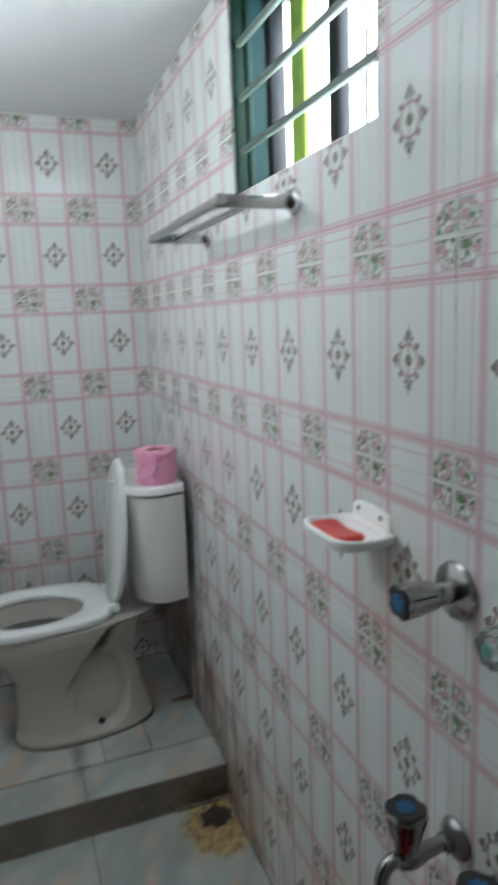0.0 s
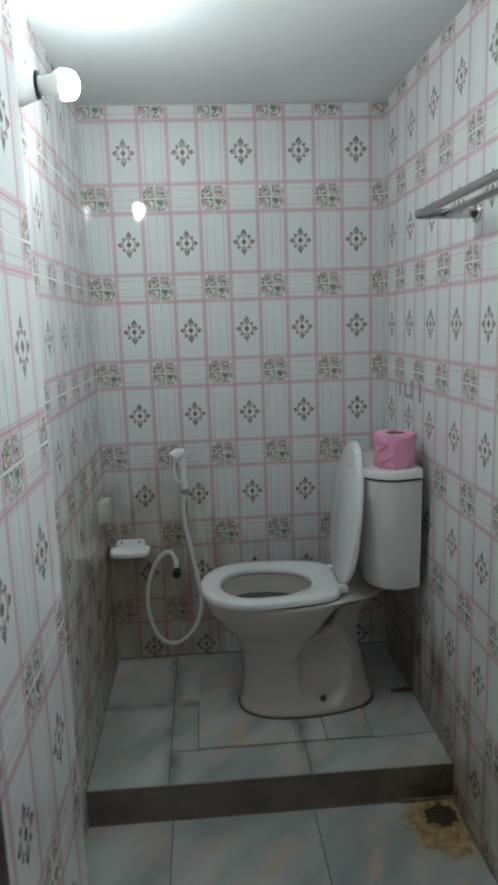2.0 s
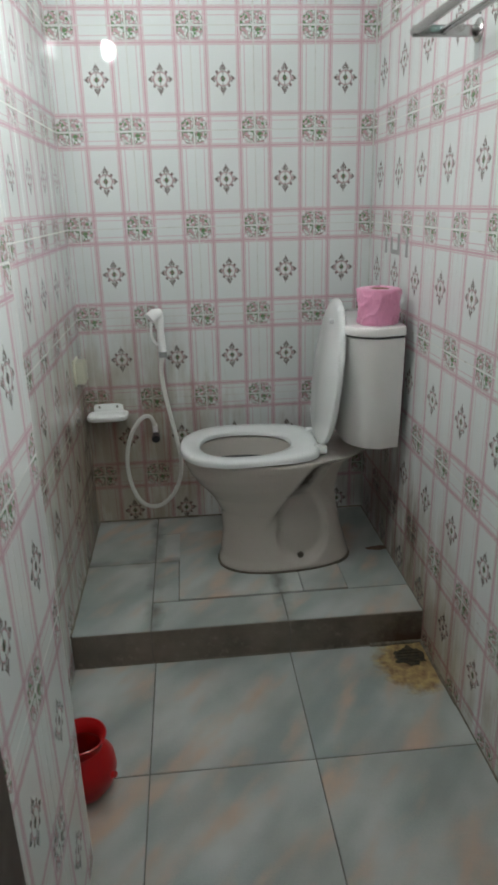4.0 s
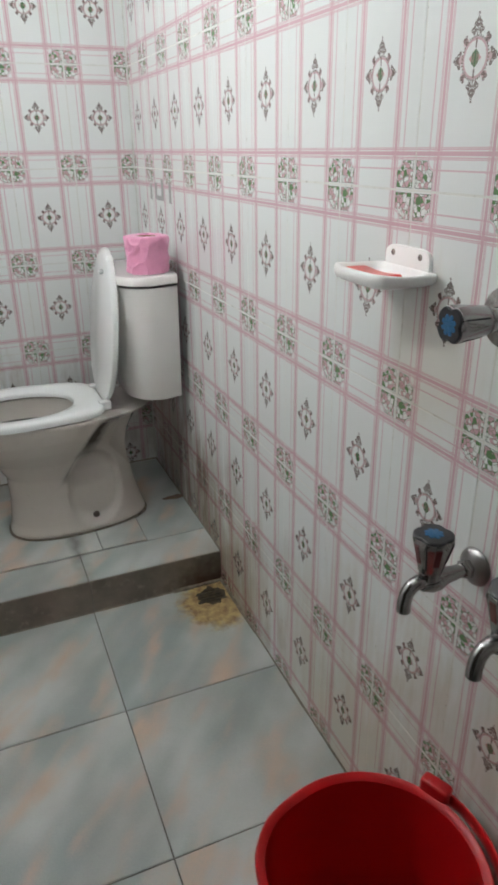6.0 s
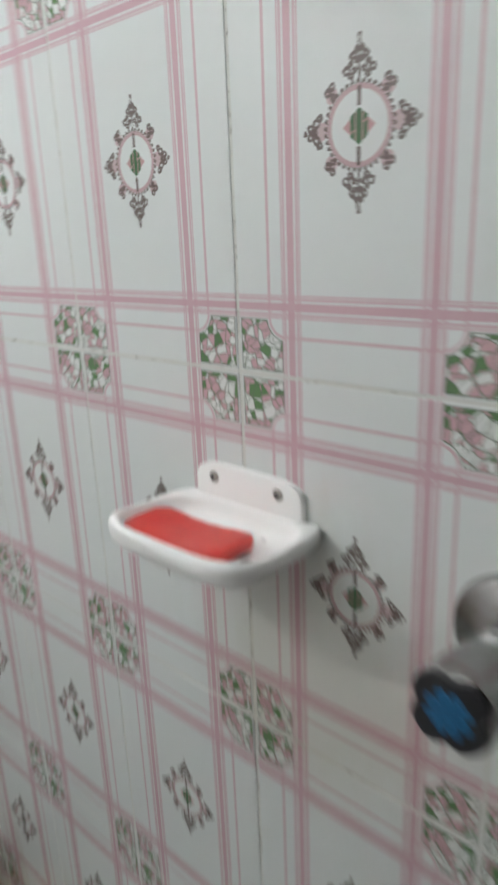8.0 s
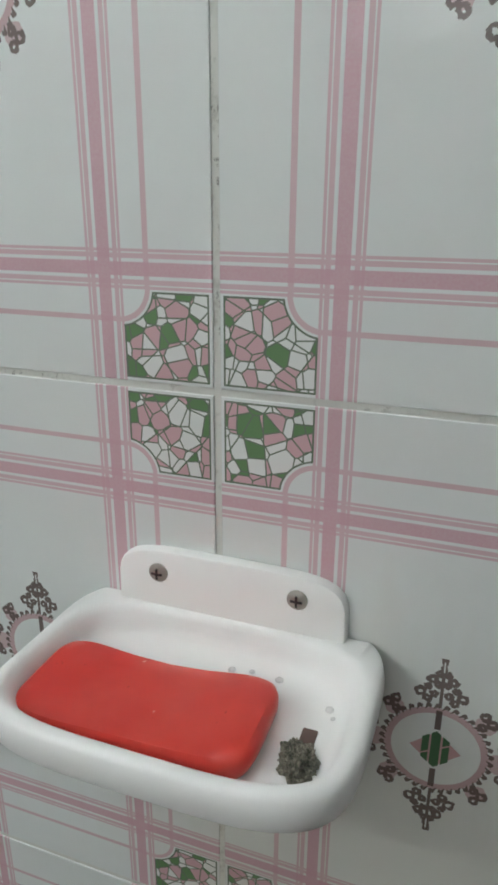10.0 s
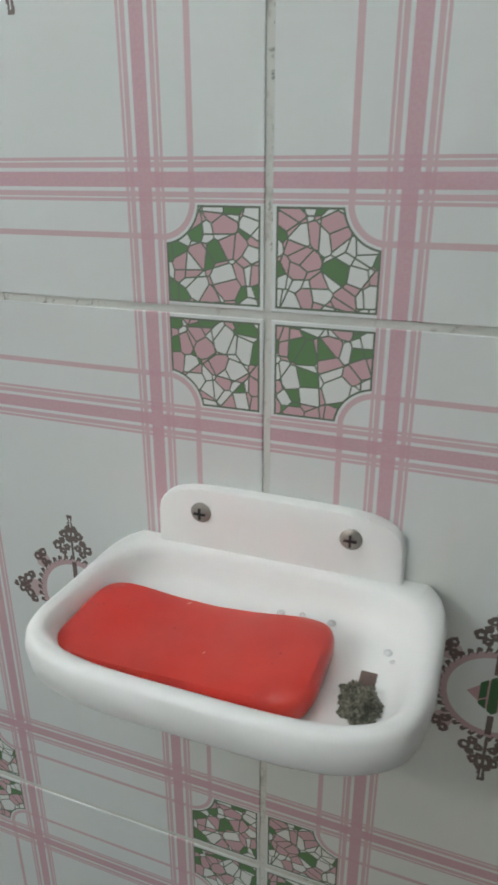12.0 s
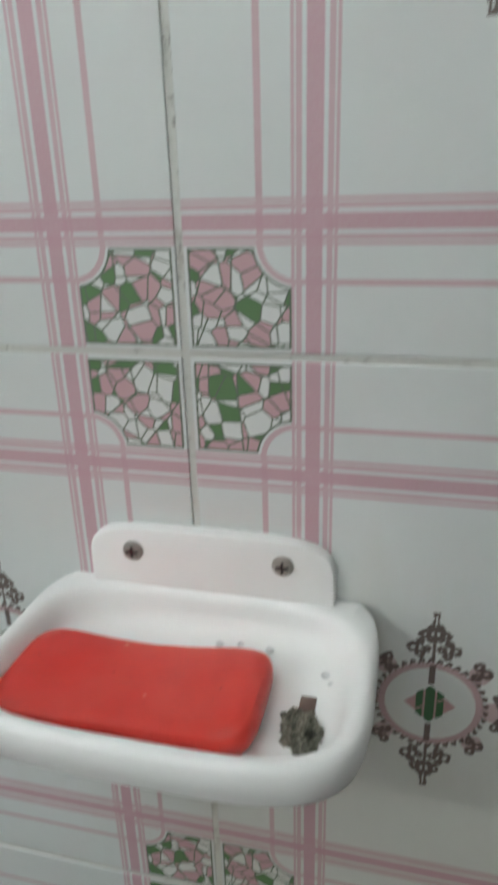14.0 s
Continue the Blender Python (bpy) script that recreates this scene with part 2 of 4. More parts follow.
def floor_material():
    """Pale blue-green ceramic with soft slanting marbling, peach-coloured streaks and ingrained dirt."""
    n = Nodes("marbled_floor_tile")
    mp = n.t.nodes.new("ShaderNodeMapping")
    off = n.t.nodes.new("ShaderNodeCombineXYZ")
    r = n.mul(n.random(), 37.0)
    n.put(off.inputs[0], r), n.put(off.inputs[1], n.mul(r, 0.7)), n.put(off.inputs[2], r)
    n.put(mp.inputs["Vector"], n.coords()), n.t.links.new(off.outputs[0], mp.inputs["Location"])
    mp.vector_type = "TEXTURE"
    mp.inputs["Rotation"].default_value = (0, 0, radians(52))
    mp.inputs["Scale"].default_value = (1.0, 0.42, 1.0)
    vec = mp.outputs[0]
    grain = n.mul(n.sub(n.noise(n.place(), 260, 4, 0.7), 0.5), 0.16)
    cloud = n.soft(n.add(n.noise(vec, 3.0, 2.0, 0.45), grain), 0.25, 0.75)
    col = n.mix(cloud, (0.285, 0.335, 0.325), (0.545, 0.57, 0.545))
    peach = n.soft(n.add(n.noise(vec, 5.2, 2.0, 0.45), grain), 0.48, 0.80)
    col = n.mix(n.mul(peach, 0.95), col, (0.60, 0.43, 0.32))
    dirt = n.soft(n.noise(n.place(), 4.5, 3, 0.5), 0.30, 0.80, 0.0, 0.42)
    col = n.mix(dirt, col, (0.25, 0.225, 0.185))
    pos = n.t.nodes.new("ShaderNodeSeparateXYZ")
    n.t.links.new(n.place(), pos.inputs[0])
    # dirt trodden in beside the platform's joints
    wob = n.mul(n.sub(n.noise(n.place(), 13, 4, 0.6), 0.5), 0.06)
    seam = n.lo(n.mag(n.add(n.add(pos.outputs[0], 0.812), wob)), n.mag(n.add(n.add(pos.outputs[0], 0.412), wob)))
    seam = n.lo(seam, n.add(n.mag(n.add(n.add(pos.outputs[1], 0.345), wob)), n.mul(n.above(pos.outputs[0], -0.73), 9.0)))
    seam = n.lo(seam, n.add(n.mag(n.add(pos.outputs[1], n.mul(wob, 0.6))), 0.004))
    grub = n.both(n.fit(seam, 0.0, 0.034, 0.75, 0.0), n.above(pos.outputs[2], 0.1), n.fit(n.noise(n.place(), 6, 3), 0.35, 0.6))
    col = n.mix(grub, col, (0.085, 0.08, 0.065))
    # yellow and rusty deposit round the drain in the corner by the step
    far = n.length(n.add(pos.outputs[0], 0.055), n.mul(n.add(pos.outputs[1], 0.840), 0.85))
    far = n.add(far, n.mul(n.sub(n.noise(n.place(), 16, 5, 0.65), 0.5), 0.10))
    crust = n.mix(n.fit(n.noise(n.place(), 42, 5, 0.65), 0.40, 0.62), (0.50, 0.36, 0.13), (0.24, 0.13, 0.045))
    wet = n.both(n.fit(far, 0.085, 0.115, 1.0, 0.0), n.below(pos.outputs[2], 0.1))
    col = n.mix(n.mul(wet, 0.9), col, crust)
    return n.done(col, 0.30)


def grout_material(name, light, dark):
    n = Nodes(name)
    f = n.fit(n.noise(n.place(), 30, 6, 0.7), 0.56, 0.70)
    n.bump(n.noise(n.place(), 300, 3), 0.3)
    cracks = n.both(n.fit(n.noise(n.place(), 140, 5, 0.75), 0.57, 0.63), n.fit(n.noise(n.place(), 9, 2), 0.50, 0.62))
    return n.done(stained(n, n.mix(n.mul(cracks, 0.65), n.mix(f, light, dark), (0.06, 0.058, 0.05))), 0.85)


def riser_material():
    """Brown glazed riser with darker runs, lime bloom and rust at the drain's end."""
    n = Nodes("step_riser")
    pos = n.t.nodes.new("ShaderNodeSeparateXYZ")
    n.t.links.new(n.place(), pos.inputs[0])
    col = n.mix(n.fit(n.noise(n.place(), 7, 4, 0.6), 0.35, 0.65), (0.155, 0.130, 0.105), (0.255, 0.215, 0.175))
    col = n.mix(n.fit(n.noise(n.place(), 38, 5, 0.65), 0.56, 0.72, 0.0, 0.6), col, (0.34, 0.30, 0.25))
    rust = n.add(n.length(n.add(pos.outputs[0], 0.03), n.mul(n.sub(pos.outputs[2], FZ), 1.6)), n.mul(n.sub(n.noise(n.place(), 22, 5, 0.65), 0.5), 0.22))
    col = n.mix(n.fit(rust, 0.05, 0.15, 0.85, 0.0), col, (0.085, 0.042, 0.022))
    n.bump(n.noise(n.place(), 90, 3), 0.12)
    return n.done(col, n.fit(n.noise(n.place(), 14, 3), 0.3, 0.7, 0.28, 0.5))


RISER = riser_material()
TILE = tile_material()
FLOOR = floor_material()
GROUT = grout_material("wall_grout", (0.62, 0.63, 0.59), (0.32, 0.31, 0.265))
FLOOR_GROUT = grout_material("floor_grout", (0.15, 0.15, 0.135), (0.045, 0.045, 0.04))
CEILING = plain("ceiling_paint", (0.75, 0.77, 0.77), 0.6, scale=25, spread=0.03)
PLASTER = plain("plaster", (0.60, 0.60, 0.58), 0.7, scale=20, spread=0.05)
CERAMIC = plain("sanitary_ceramic", (0.77, 0.76, 0.735), 0.12, scale=12, spread=0.05, bump=0.02, Coat_Weight=0.4)


def pedestal_material():
    """Sanitary ceramic with old dirt and painted-in shade in the crease behind the bowl and specks low on the flank."""
    n = Nodes("stained_ceramic")
    pos = n.t.nodes.new("ShaderNodeSeparateXYZ")
    n.t.links.new(n.place(), pos.inputs[0])
    x, z = pos.outputs[0], pos.outputs[2]
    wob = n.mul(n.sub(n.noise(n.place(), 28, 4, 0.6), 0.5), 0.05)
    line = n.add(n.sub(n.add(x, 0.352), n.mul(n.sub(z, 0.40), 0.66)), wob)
    # the hollow's shade is painted into the colour here, along with its dirt
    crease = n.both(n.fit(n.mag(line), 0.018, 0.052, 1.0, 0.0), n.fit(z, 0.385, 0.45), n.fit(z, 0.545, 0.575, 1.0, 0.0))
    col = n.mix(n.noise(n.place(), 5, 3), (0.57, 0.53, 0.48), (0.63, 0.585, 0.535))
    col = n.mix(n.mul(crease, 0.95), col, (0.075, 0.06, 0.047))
    specks = n.fit(n.noise(n.place(), 55, 5, 0.7), 0.66, 0.74, 0.0, 0.45)
    col = n.mix(specks, col, (0.30, 0.25, 0.19))
    return n.done(col, n.fit(n.noise(n.place(), 9, 3), 0.3, 0.7, 0.10, 0.2), Coat_Weight=0.4)


def soap_material():
    """Translucent red soap, paler in patches, with a few white specks and darker nicks."""
    n = Nodes("red_soap")
    pale_patch = n.soft(n.noise(n.place(), 24, 3, 0.5), 0.40, 0.75, 0.0, 0.35)
    col = n.mix(n.noise(n.place(), 60, 4), (0.66, 0.028, 0.020), (0.76, 0.048, 0.034))
    col = n.mix(pale_patch, col, (0.80, 0.13, 0.10))
    spots = n.cells(n.place(), 105)
    speck = n.both(n.below(spots.outputs["Distance"], 0.115), n.above(n.noise(n.place(), 45, 2), 0.56))
    col = n.mix(n.mul(speck, 0.55), col, (0.86, 0.52, 0.46))
    nicks = n.fit(n.noise(n.place(), 190, 3, 0.6), 0.70, 0.76, 0.0, 0.5)
    col = n.mix(nicks, col, (0.30, 0.012, 0.010))
    n.bump(n.noise(n.place(), 70, 3), 0.12)
    return n.done(col, 0.30, Subsurface_Weight=0.15)


STAINED_SHADED_CERAMIC = pedestal_material()
BOLT = plain("rusty_cap", (0.13, 0.10, 0.08), 0.5, scale=150, spread=0.4)
SEAT_PLASTIC = plain("seat_plastic", (0.74, 0.76, 0.75), 0.22, scale=20, spread=0.03, bump=0.02)
WHITE_PLASTIC = plain("white_plastic", (0.92, 0.925, 0.91), 0.32, scale=40, spread=0.01, bump=0.01)
CHROME = plain("chrome", (0.36, 0.355, 0.35), 0.19, 1.0, scale=70, spread=0.28, bump=0.06)
STEEL = plain("dull_steel", (0.48, 0.475, 0.465), 0.17, 1.0, scale=60, spread=0.18, bump=0.05)
WORN = plain("worn_chrome", (0.36, 0.355, 0.35), 0.36, 1.0, scale=70, spread=0.28, bump=0.06)
SLOT = plain("slot_grime", (0.15, 0.10, 0.085), 0.8, scale=300, spread=0.3)
SCREW = plain("screw_steel", (0.36, 0.34, 0.31), 0.5, 0.7, scale=300, spread=0.2)
BLACK = plain("black_plastic", (0.018, 0.018, 0.02), 0.35)
BLUE = plain("blue_cap", (0.012, 0.115, 0.265), 0.4, scale=420, spread=0.75, bump=0.3)
RED = plain("red_plastic", (0.50, 0.007, 0.009), 0.32, scale=20, spread=0.08, bump=0.03)
SOAP = soap_material()
TISSUE = plain("pink_wrapper", (0.80, 0.34, 0.51), 0.3, scale=45, spread=0.14, bump=0.4)
CARD = plain("brown_card", (0.30, 0.17, 0.10), 0.8)
BAR = plain("bar_paint", (0.075, 0.105, 0.09), 0.45, scale=40, spread=0.25)
GREEN = plain("green_paint", (0.005, 0.017, 0.012), 0.5, scale=40, spread=0.25, Specular_IOR_Level=0.12)
YELLOWGREEN = plain("lime_paint", (0.15, 0.23, 0.025), 0.5, scale=40, spread=0.2)
DARK = plain("dark_bronze", (0.004, 0.0045, 0.006), 0.45, Specular_IOR_Level=0.12)
HOSE = plain("white_hose", (0.78, 0.78, 0.74), 0.4, scale=200, spread=0.08)
CREAM = plain("cream_plastic", (0.60, 0.60, 0.48), 0.35)
WOOD = plain("dark_wood", (0.05, 0.035, 0.025), 0.5, scale=30, spread=0.3)


# ---- building ----
def thing(name, label, category, at=(0, 0, 0), group="", kind=""):
    ob = new(name)
    ob.empty_display_size = 0.02
    ob.location = at
    return tagged(ob, label, category, group, kind)


def mesh_of(name, bm, material, smooth=True):
    me = bpy.data.meshes.new(name)
    bmesh.ops.recalc_face_normals(bm, faces=bm.faces)
    bm.to_mesh(me)
    bm.free()
    me.materials.append(material)
    if smooth:
        me.shade_smooth()
        me.set_sharp_from_angle(angle=radians(38))
    return me


def part(name, bm, material, parent, label="", smooth=True):
    """Links a bmesh, given in the world's metres, as one mesh under its thing."""
    ob = new(name, mesh_of(name, bm, material, smooth))
    ob.parent = parent
    origin = Vector((0, 0, 0))
    p = parent
    while p is not None:
        origin += p.location
        p = p.parent
    ob.data.transform(Matrix.Translation(-origin))
    return tagged(ob, label)


def box(lo, hi, bevel=0.0, seg=2, bm=None):
    bm = bm or bmesh.new()
    out = bmesh.ops.create_cube(bm, size=1.0)
    m = Matrix.Translation([(a + b) / 2 for a, b in zip(lo, hi)]) @ Matrix.Diagonal([b - a for a, b in zip(lo, hi)] + [1])
    bmesh.ops.transform(bm, matrix=m, verts=out["verts"])
    if bevel:
        edges = list({e for v in out["verts"] for e in v.link_edges})
        bmesh.ops.bevel(bm, geom=edges, offset=bevel, segments=seg, affect="EDGES", profile=0.5)
    return bm


def loft(rings, bm=None, cap=True, closed=False):
    """Skins rings of equally many points."""
    bm = bm or bmesh.new()
    rows = [[bm.verts.new(p) for p in ring] for ring in rings]
    pairs = list(zip(rows, rows[1:])) + ([(rows[-1], rows[0])] if closed else [])
    n = len(rows[0])
    for a, b in pairs:
        for i in range(n):
            bm.faces.new((a[i], a[(i + 1) % n], b[(i + 1) % n], b[i]))
    if cap and not closed:
        bm.faces.new(rows[0]), bm.faces.new(rows[-1])
    return bm


def turned(profile, at=(0, 0, 0), axis="z", seg=32, bm=None, cap=True):
    """A body of revolution from (radius, height) pairs along an axis ('-x' points into the room from the right wall)."""
    turn = {"z": Matrix(), "-x": Matrix.Rotation(radians(-90), 4, "Y"), "x": Matrix.Rotation(radians(90), 4, "Y"),
            "-y": Matrix.Rotation(radians(90), 4, "X")}[axis]
    m = Matrix.Translation(at) @ turn
    rings = [[m @ Vector((r * math.cos(a), r * math.sin(a), h)) for a in [2 * math.pi * i / seg for i in range(seg)]] for r, h in profile]
    return loft(rings, bm, cap)


def tube(points, radius, seg=12, bm=None, smooth=0):
    """A round rod along a line; smooth: how often its corners are rounded."""
    pts = [Vector(p) for p in points]
    for _ in range(smooth):
        out = [pts[0]]
        for a, b in zip(pts, pts[1:]):
            out += [a.lerp(b, 0.25), a.lerp(b, 0.75)]
        pts = out + [pts[-1]]
    rings, side = [], None
    for i, p in enumerate(pts):
        d = (pts[min(i + 1, len(pts) - 1)] - pts[max(i - 1, 0)]).normalized()
        side = d.orthogonal().normalized() if side is None else (side - d * side.dot(d)).normalized()
        up = d.cross(side)
        r = radius[i] if isinstance(radius, list) else radius
        rings.append([p + r * (math.cos(a) * side + math.sin(a) * up) for a in [2 * math.pi * k / seg for k in range(seg)]])
    return loft(rings, bm)


def setting(name, bm, material, label, category, smooth=False):
    return tagged(new(name, mesh_of(name, bm, material, smooth)), label, category, kind="structure")


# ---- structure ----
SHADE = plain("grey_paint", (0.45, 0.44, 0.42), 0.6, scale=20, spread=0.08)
y0, y1, z0, z1 = WIN
B = 0.0005                                # how far the joints lie behind the tiles' faces
bm = box((B, Y_END, -0.15), (0.15, y0, CEIL + 0.1))
box((B, y1, -0.15), (0.15, 0.15, CEIL + 0.1), bm=bm)
box((B, y0, -0.15), (0.15, y1, z0), bm=bm)
box((B, y0, z1), (0.15, y1, CEIL + 0.1), bm=bm)
wall_right = setting("wall_east", bm, GROUT, "white wall tiled with pink-banded printed ceramic, pierced by a window", "wall")
wall_back = setting("wall_north", box((X_LEFT - 0.15, B, -0.15), (B, 0.15, CEIL + 0.1)), GROUT, "white wall tiled with pink-banded printed ceramic behind the toilet", "wall")
wall_left = setting("wall_west", box((X_LEFT - 0.15, Y_EDGE, -0.15), (X_LEFT - B, B, CEIL + 0.1)), GROUT, "white tiled wall beside the raised toilet platform", "wall")
wall_near = setting("wall_west_pier", box((X_NEAR - 0.30, Y_END, -0.15), (X_NEAR - B, Y_EDGE, CEIL + 0.1)), GROUT, "white tiled wall standing forward of the toilet recess", "wall")
door_frame = setting("door_frame", box((X_NEAR - 0.02, -1.872, FZ), (X_NEAR + 0.018, -1.787, 2.05), 0.004), WOOD, "dark wooden door frame at the wall's end", "door frame")
door = setting("door_1", box((X_NEAR - 0.02, -2.64, FZ + 0.006), (X_NEAR + 0.012, -1.874, 2.04), 0.003), WOOD, "closed dark wooden door", "door")
wall_end = setting("wall_south", box((X_NEAR - 0.3, Y_END - 0.15, -0.15), (0.15, Y_END, CEIL + 0.1)), SHADE, "plain painted wall closing the washroom", "wall")
ceiling = setting("ceiling", box((X_LEFT - 0.15, Y_END - 0.1, CEIL), (0.15, 0.15, CEIL + 0.12)), CEILING, "smooth white painted ceiling", "ceiling")
floor = setting("floor", box((X_LEFT - 0.1, Y_END, -0.15), (B, 0.1, FZ - 0.002)), FLOOR_GROUT, "floor of pale marbled ceramic tiles with dark joints", "floor")
platform = setting("platform", box((X_LEFT - B, STEP_Y + 0.006, FZ - 0.002), (B, B, STEP_Z - 0.002), 0.0), FLOOR_GROUT, "raised tiled platform under the toilet with a brown front", "step")


# ---- window ----
def window():
    w = tagged(thing("window_1", "open green window with horizontal bars, daylight behind", "window", (0.0, (y0 + y1) / 2, z0)), kind="structure")
    t = 0.012
    bm = box((0.004, y1 - t, z0), (0.030, y1, z1), 0.002)
    # deep top piece and unseen near-jamb lining, added to cut bright reveals and reflections
    box((0.004, y0, z1 - t), (0.149, y1 - t - 0.010, z1), 0.002, bm=bm)
    box((0.004, y0, z0 + 0.005), (0.149, y0 + t, z1 - t - 0.001), 0.002, bm=bm)
    part("window_frame", bm, GREEN, w, "dark green painted frame with added dark reveal linings")
    part("window_sill", box((0.003, y0, z0 - 0.004), (0.148, y1, z0 + 0.004), 0.002), PLASTER, w)
    for z in (1.812, 1.916, 2.020):
        part("bar", box((0.010, y0 - 0.01, z - 0.006), (0.022, y1 - t, z + 0.006), 0.002), BAR, w, "green steel bar")
    leaf = part("sash", box((0.031, y1 - 0.016, z0 + 0.006), (0.044, y1 - 0.001, z1 - 0.002), 0.002), GREEN, w, "outward opened sash")
    part("pane", box((0.0444, y1 - 0.010, z0 + 0.012), (0.082, y1 - 0.005, z1 - 0.004)), TEAL, leaf, "tinted glass")
    part("stile", box((0.0824, y1 - 0.020, z0 + 0.006), (0.120, y1 - 0.001, z1 - 0.002), 0.002), DARK, leaf, "dark stile")
    part("mullion", box((0.095, -1.190, z0 + 0.004), (0.125, -1.122, z1), 0.003), YELLOWGREEN, w, "lime green painted mullion")
    part("mullion", box((0.095, -1.330, z0 + 0.004), (0.120, -1.288, z1), 0.003), DARK, w, "dark mullion")
    part("rod", tube([(0.11, -1.40, z0 + 0.004), (0.11, -1.40, z1)], 0.004, 8), DARK, w)
    return w


def teal_glass():
    n = Nodes("tinted_glass")
    return n.done((0.010, 0.026, 0.030), 0.30, 0.0, Specular_IOR_Level=0.15)


TEAL = teal_glass()
window()


def daylight():
    n = Nodes("bright_haze")
    return n.done((0.8, 0.8, 0.8), 1.0, Emission_Color=(0.95, 0.98, 1.0), Emission_Strength=6.0)


bm = bmesh.new()
bm.faces.new([bm.verts.new(p) for p in ((2.5, -6, -1), (2.5, 12, -1), (2.5, 12, 9), (2.5, -6, 9))])
setting("backdrop", bm, daylight(), "bright hazy daylight outside the window", "sky")


def stain_material(name, a, b, scale=30):
    n = Nodes(name)
    f = n.fit(n.noise(n.place(), scale, 6, 0.65), 0.35, 0.65)
    n.bump(n.noise(n.place(), 160, 3), 0.4)
    return n.done(n.mix(f, a, b), 0.6)


GRIME = stain_material("grime", (0.10, 0.085, 0.065), (0.24, 0.20, 0.15), 45)


# ---- toilet ----
YT, ZP = -0.357, STEP_Z + 0.005          # the toilet's middle line and its footing


def egg(xf, xb, half, z, n=56, power=2.3, y=YT, back=None):
    """A rounded outline in plan, from its front to its back end."""
    cx, a, out = (xf + xb) / 2, (xb - xf) / 2, []
    for i in range(n):
        t = 2 * math.pi * i / n
        c, s = math.cos(t), math.sin(t)
        k = 2 / (back if back and c > 0 else power)
        sx, sy = math.copysign(abs(c) ** k, c), math.copysign(abs(s) ** k, s)
        out.append(Vector((cx + a * sx, y + half * sy * (1 - 0.10 * sx), z)))
    return out


def ease(f):
    f = min(1.0, max(0.0, f))
    return f * f * (3 - 2 * f)


def toilet():
    t = thing("toilet", "white ceramic toilet with its seat down and lid up", "toilet", (-0.37, YT, ZP))
    # z, front, back, half width
    keys = [(ZP, -0.592, -0.145, 0.118), (ZP + 0.012, -0.594, -0.142, 0.120), (0.20, -0.586, -0.150, 0.113), (0.28, -0.578, -0.172, 0.106),
            (0.36, -0.580, -0.190, 0.106), (0.42, -0.612, -0.195, 0.126), (0.47, -0.654, -0.185, 0.154), (0.51, -0.682, -0.165, 0.170),
            (0.54, -0.694, -0.130, 0.176), (0.557, -0.697, -0.100, 0.177), (0.563, -0.690, -0.094, 0.174)]
    rings = []
    for (za, *a), (zb, *b) in zip(keys, keys[1:]):
        steps = max(1, round((zb - za) / 0.006))
        for k in range(steps):
            f = k / steps
            rings.append(egg(*[p + (q - p) * f for p, q in zip(a, b)], za + (zb - za) * f, n=200))
    rings.append(egg(*keys[-1][1:], keys[-1][0], n=200))
    # the hollow in the flank and the narrower trap behind the bowl
    for ring in rings:
        for p in ring:
            side = math.copysign(1, p.y - YT)
            rear = ease((p.x + 0.393 - (p.z - 0.40) * 0.66) / 0.026) * ease((0.560 - p.z) / 0.06) * ease((p.z - 0.30) / 0.14)
            d = abs((p.x + 0.318) / 0.088) ** 2.4 + abs((p.z - 0.300) / 0.115) ** 2.4
            dip = 0.030 * ease((1.15 - d) / 0.65) + 0.070 * rear
            p.y -= side * min(dip, max(0, abs(p.y - YT) - 0.02))
    # over the rim and down into the bowl
    for f in (0, 0.12, 0.3, 0.5, 0.7, 0.85, 0.95, 1.0):
        rings.append(egg(-0.645 + 0.17 * f ** 3, -0.340 - 0.08 * f ** 3, 0.121 * (1 - 0.62 * f ** 3), 0.5625 - 0.175 * f, n=200, power=2.2))
    part("pedestal", loft(rings), STAINED_SHADED_CERAMIC, t)
    # seat
    zs = 0.5685
    prof = [(1.0, 0.0), (1.0, 0.010), (0.985, 0.016), (0.95, 0.020), (0.80, 0.021), (0.62, 0.018), (0.52, 0.012), (0.5, 0.006), (0.5, 0.0)]
    outer, hole = (-0.706, -0.258, 0.184), (-0.640, -0.345, 0.118)
    rings = []
    for f, h in prof:
        g = (f - 0.5) / 0.5
        rings.append(egg(*[p + (q - p) * g for p, q in zip(hole, outer)], zs + h, n=112, power=2.25, back=2.25 + 2.2 * g))
    part("seat", loft(rings, closed=True), SEAT_PLASTIC, t)
    # dark glossy sheet across the bowl, about 6 cm below the rim
    bm = bmesh.new()
    bm.faces.new([bm.verts.new(p) for p in egg(-0.632, -0.352, 0.1155, 0.499, n=40)])
    part("water", bm, BOWL_SHEET, t, "dark glossy sheet high in the bowl")
    # lid, standing up against the cistern
    rings = []
    low, high, lean = 0.576, 1.038, 0.055
    for f, off in ((0.93, -0.003), (0.985, 0.002), (1.0, 0.008), (1.0, 0.014), (0.97, 0.019), (0.90, 0.021)):
        ring = []
        for p in egg(0, 1, 0.5, 0, n=64, power=2.2, y=0):
            h, w = (p.x - 0.5) * f + 0.5, p.y * f
            ring.append(Vector((-0.259 + lean * h + off, YT + w * 0.350, low + (high - low) * h)))
        rings.append(ring)
    part("lid", loft(rings), SEAT_PLASTIC, t, "raised plastic lid")
    for dy in (-0.085, 0.085):
        bm = box((-0.278, YT + dy - 0.016, 0.5655), (-0.240, YT + dy + 0.016, 0.594), 0.006)
        part("hinge", bm, SEAT_PLASTIC, t)
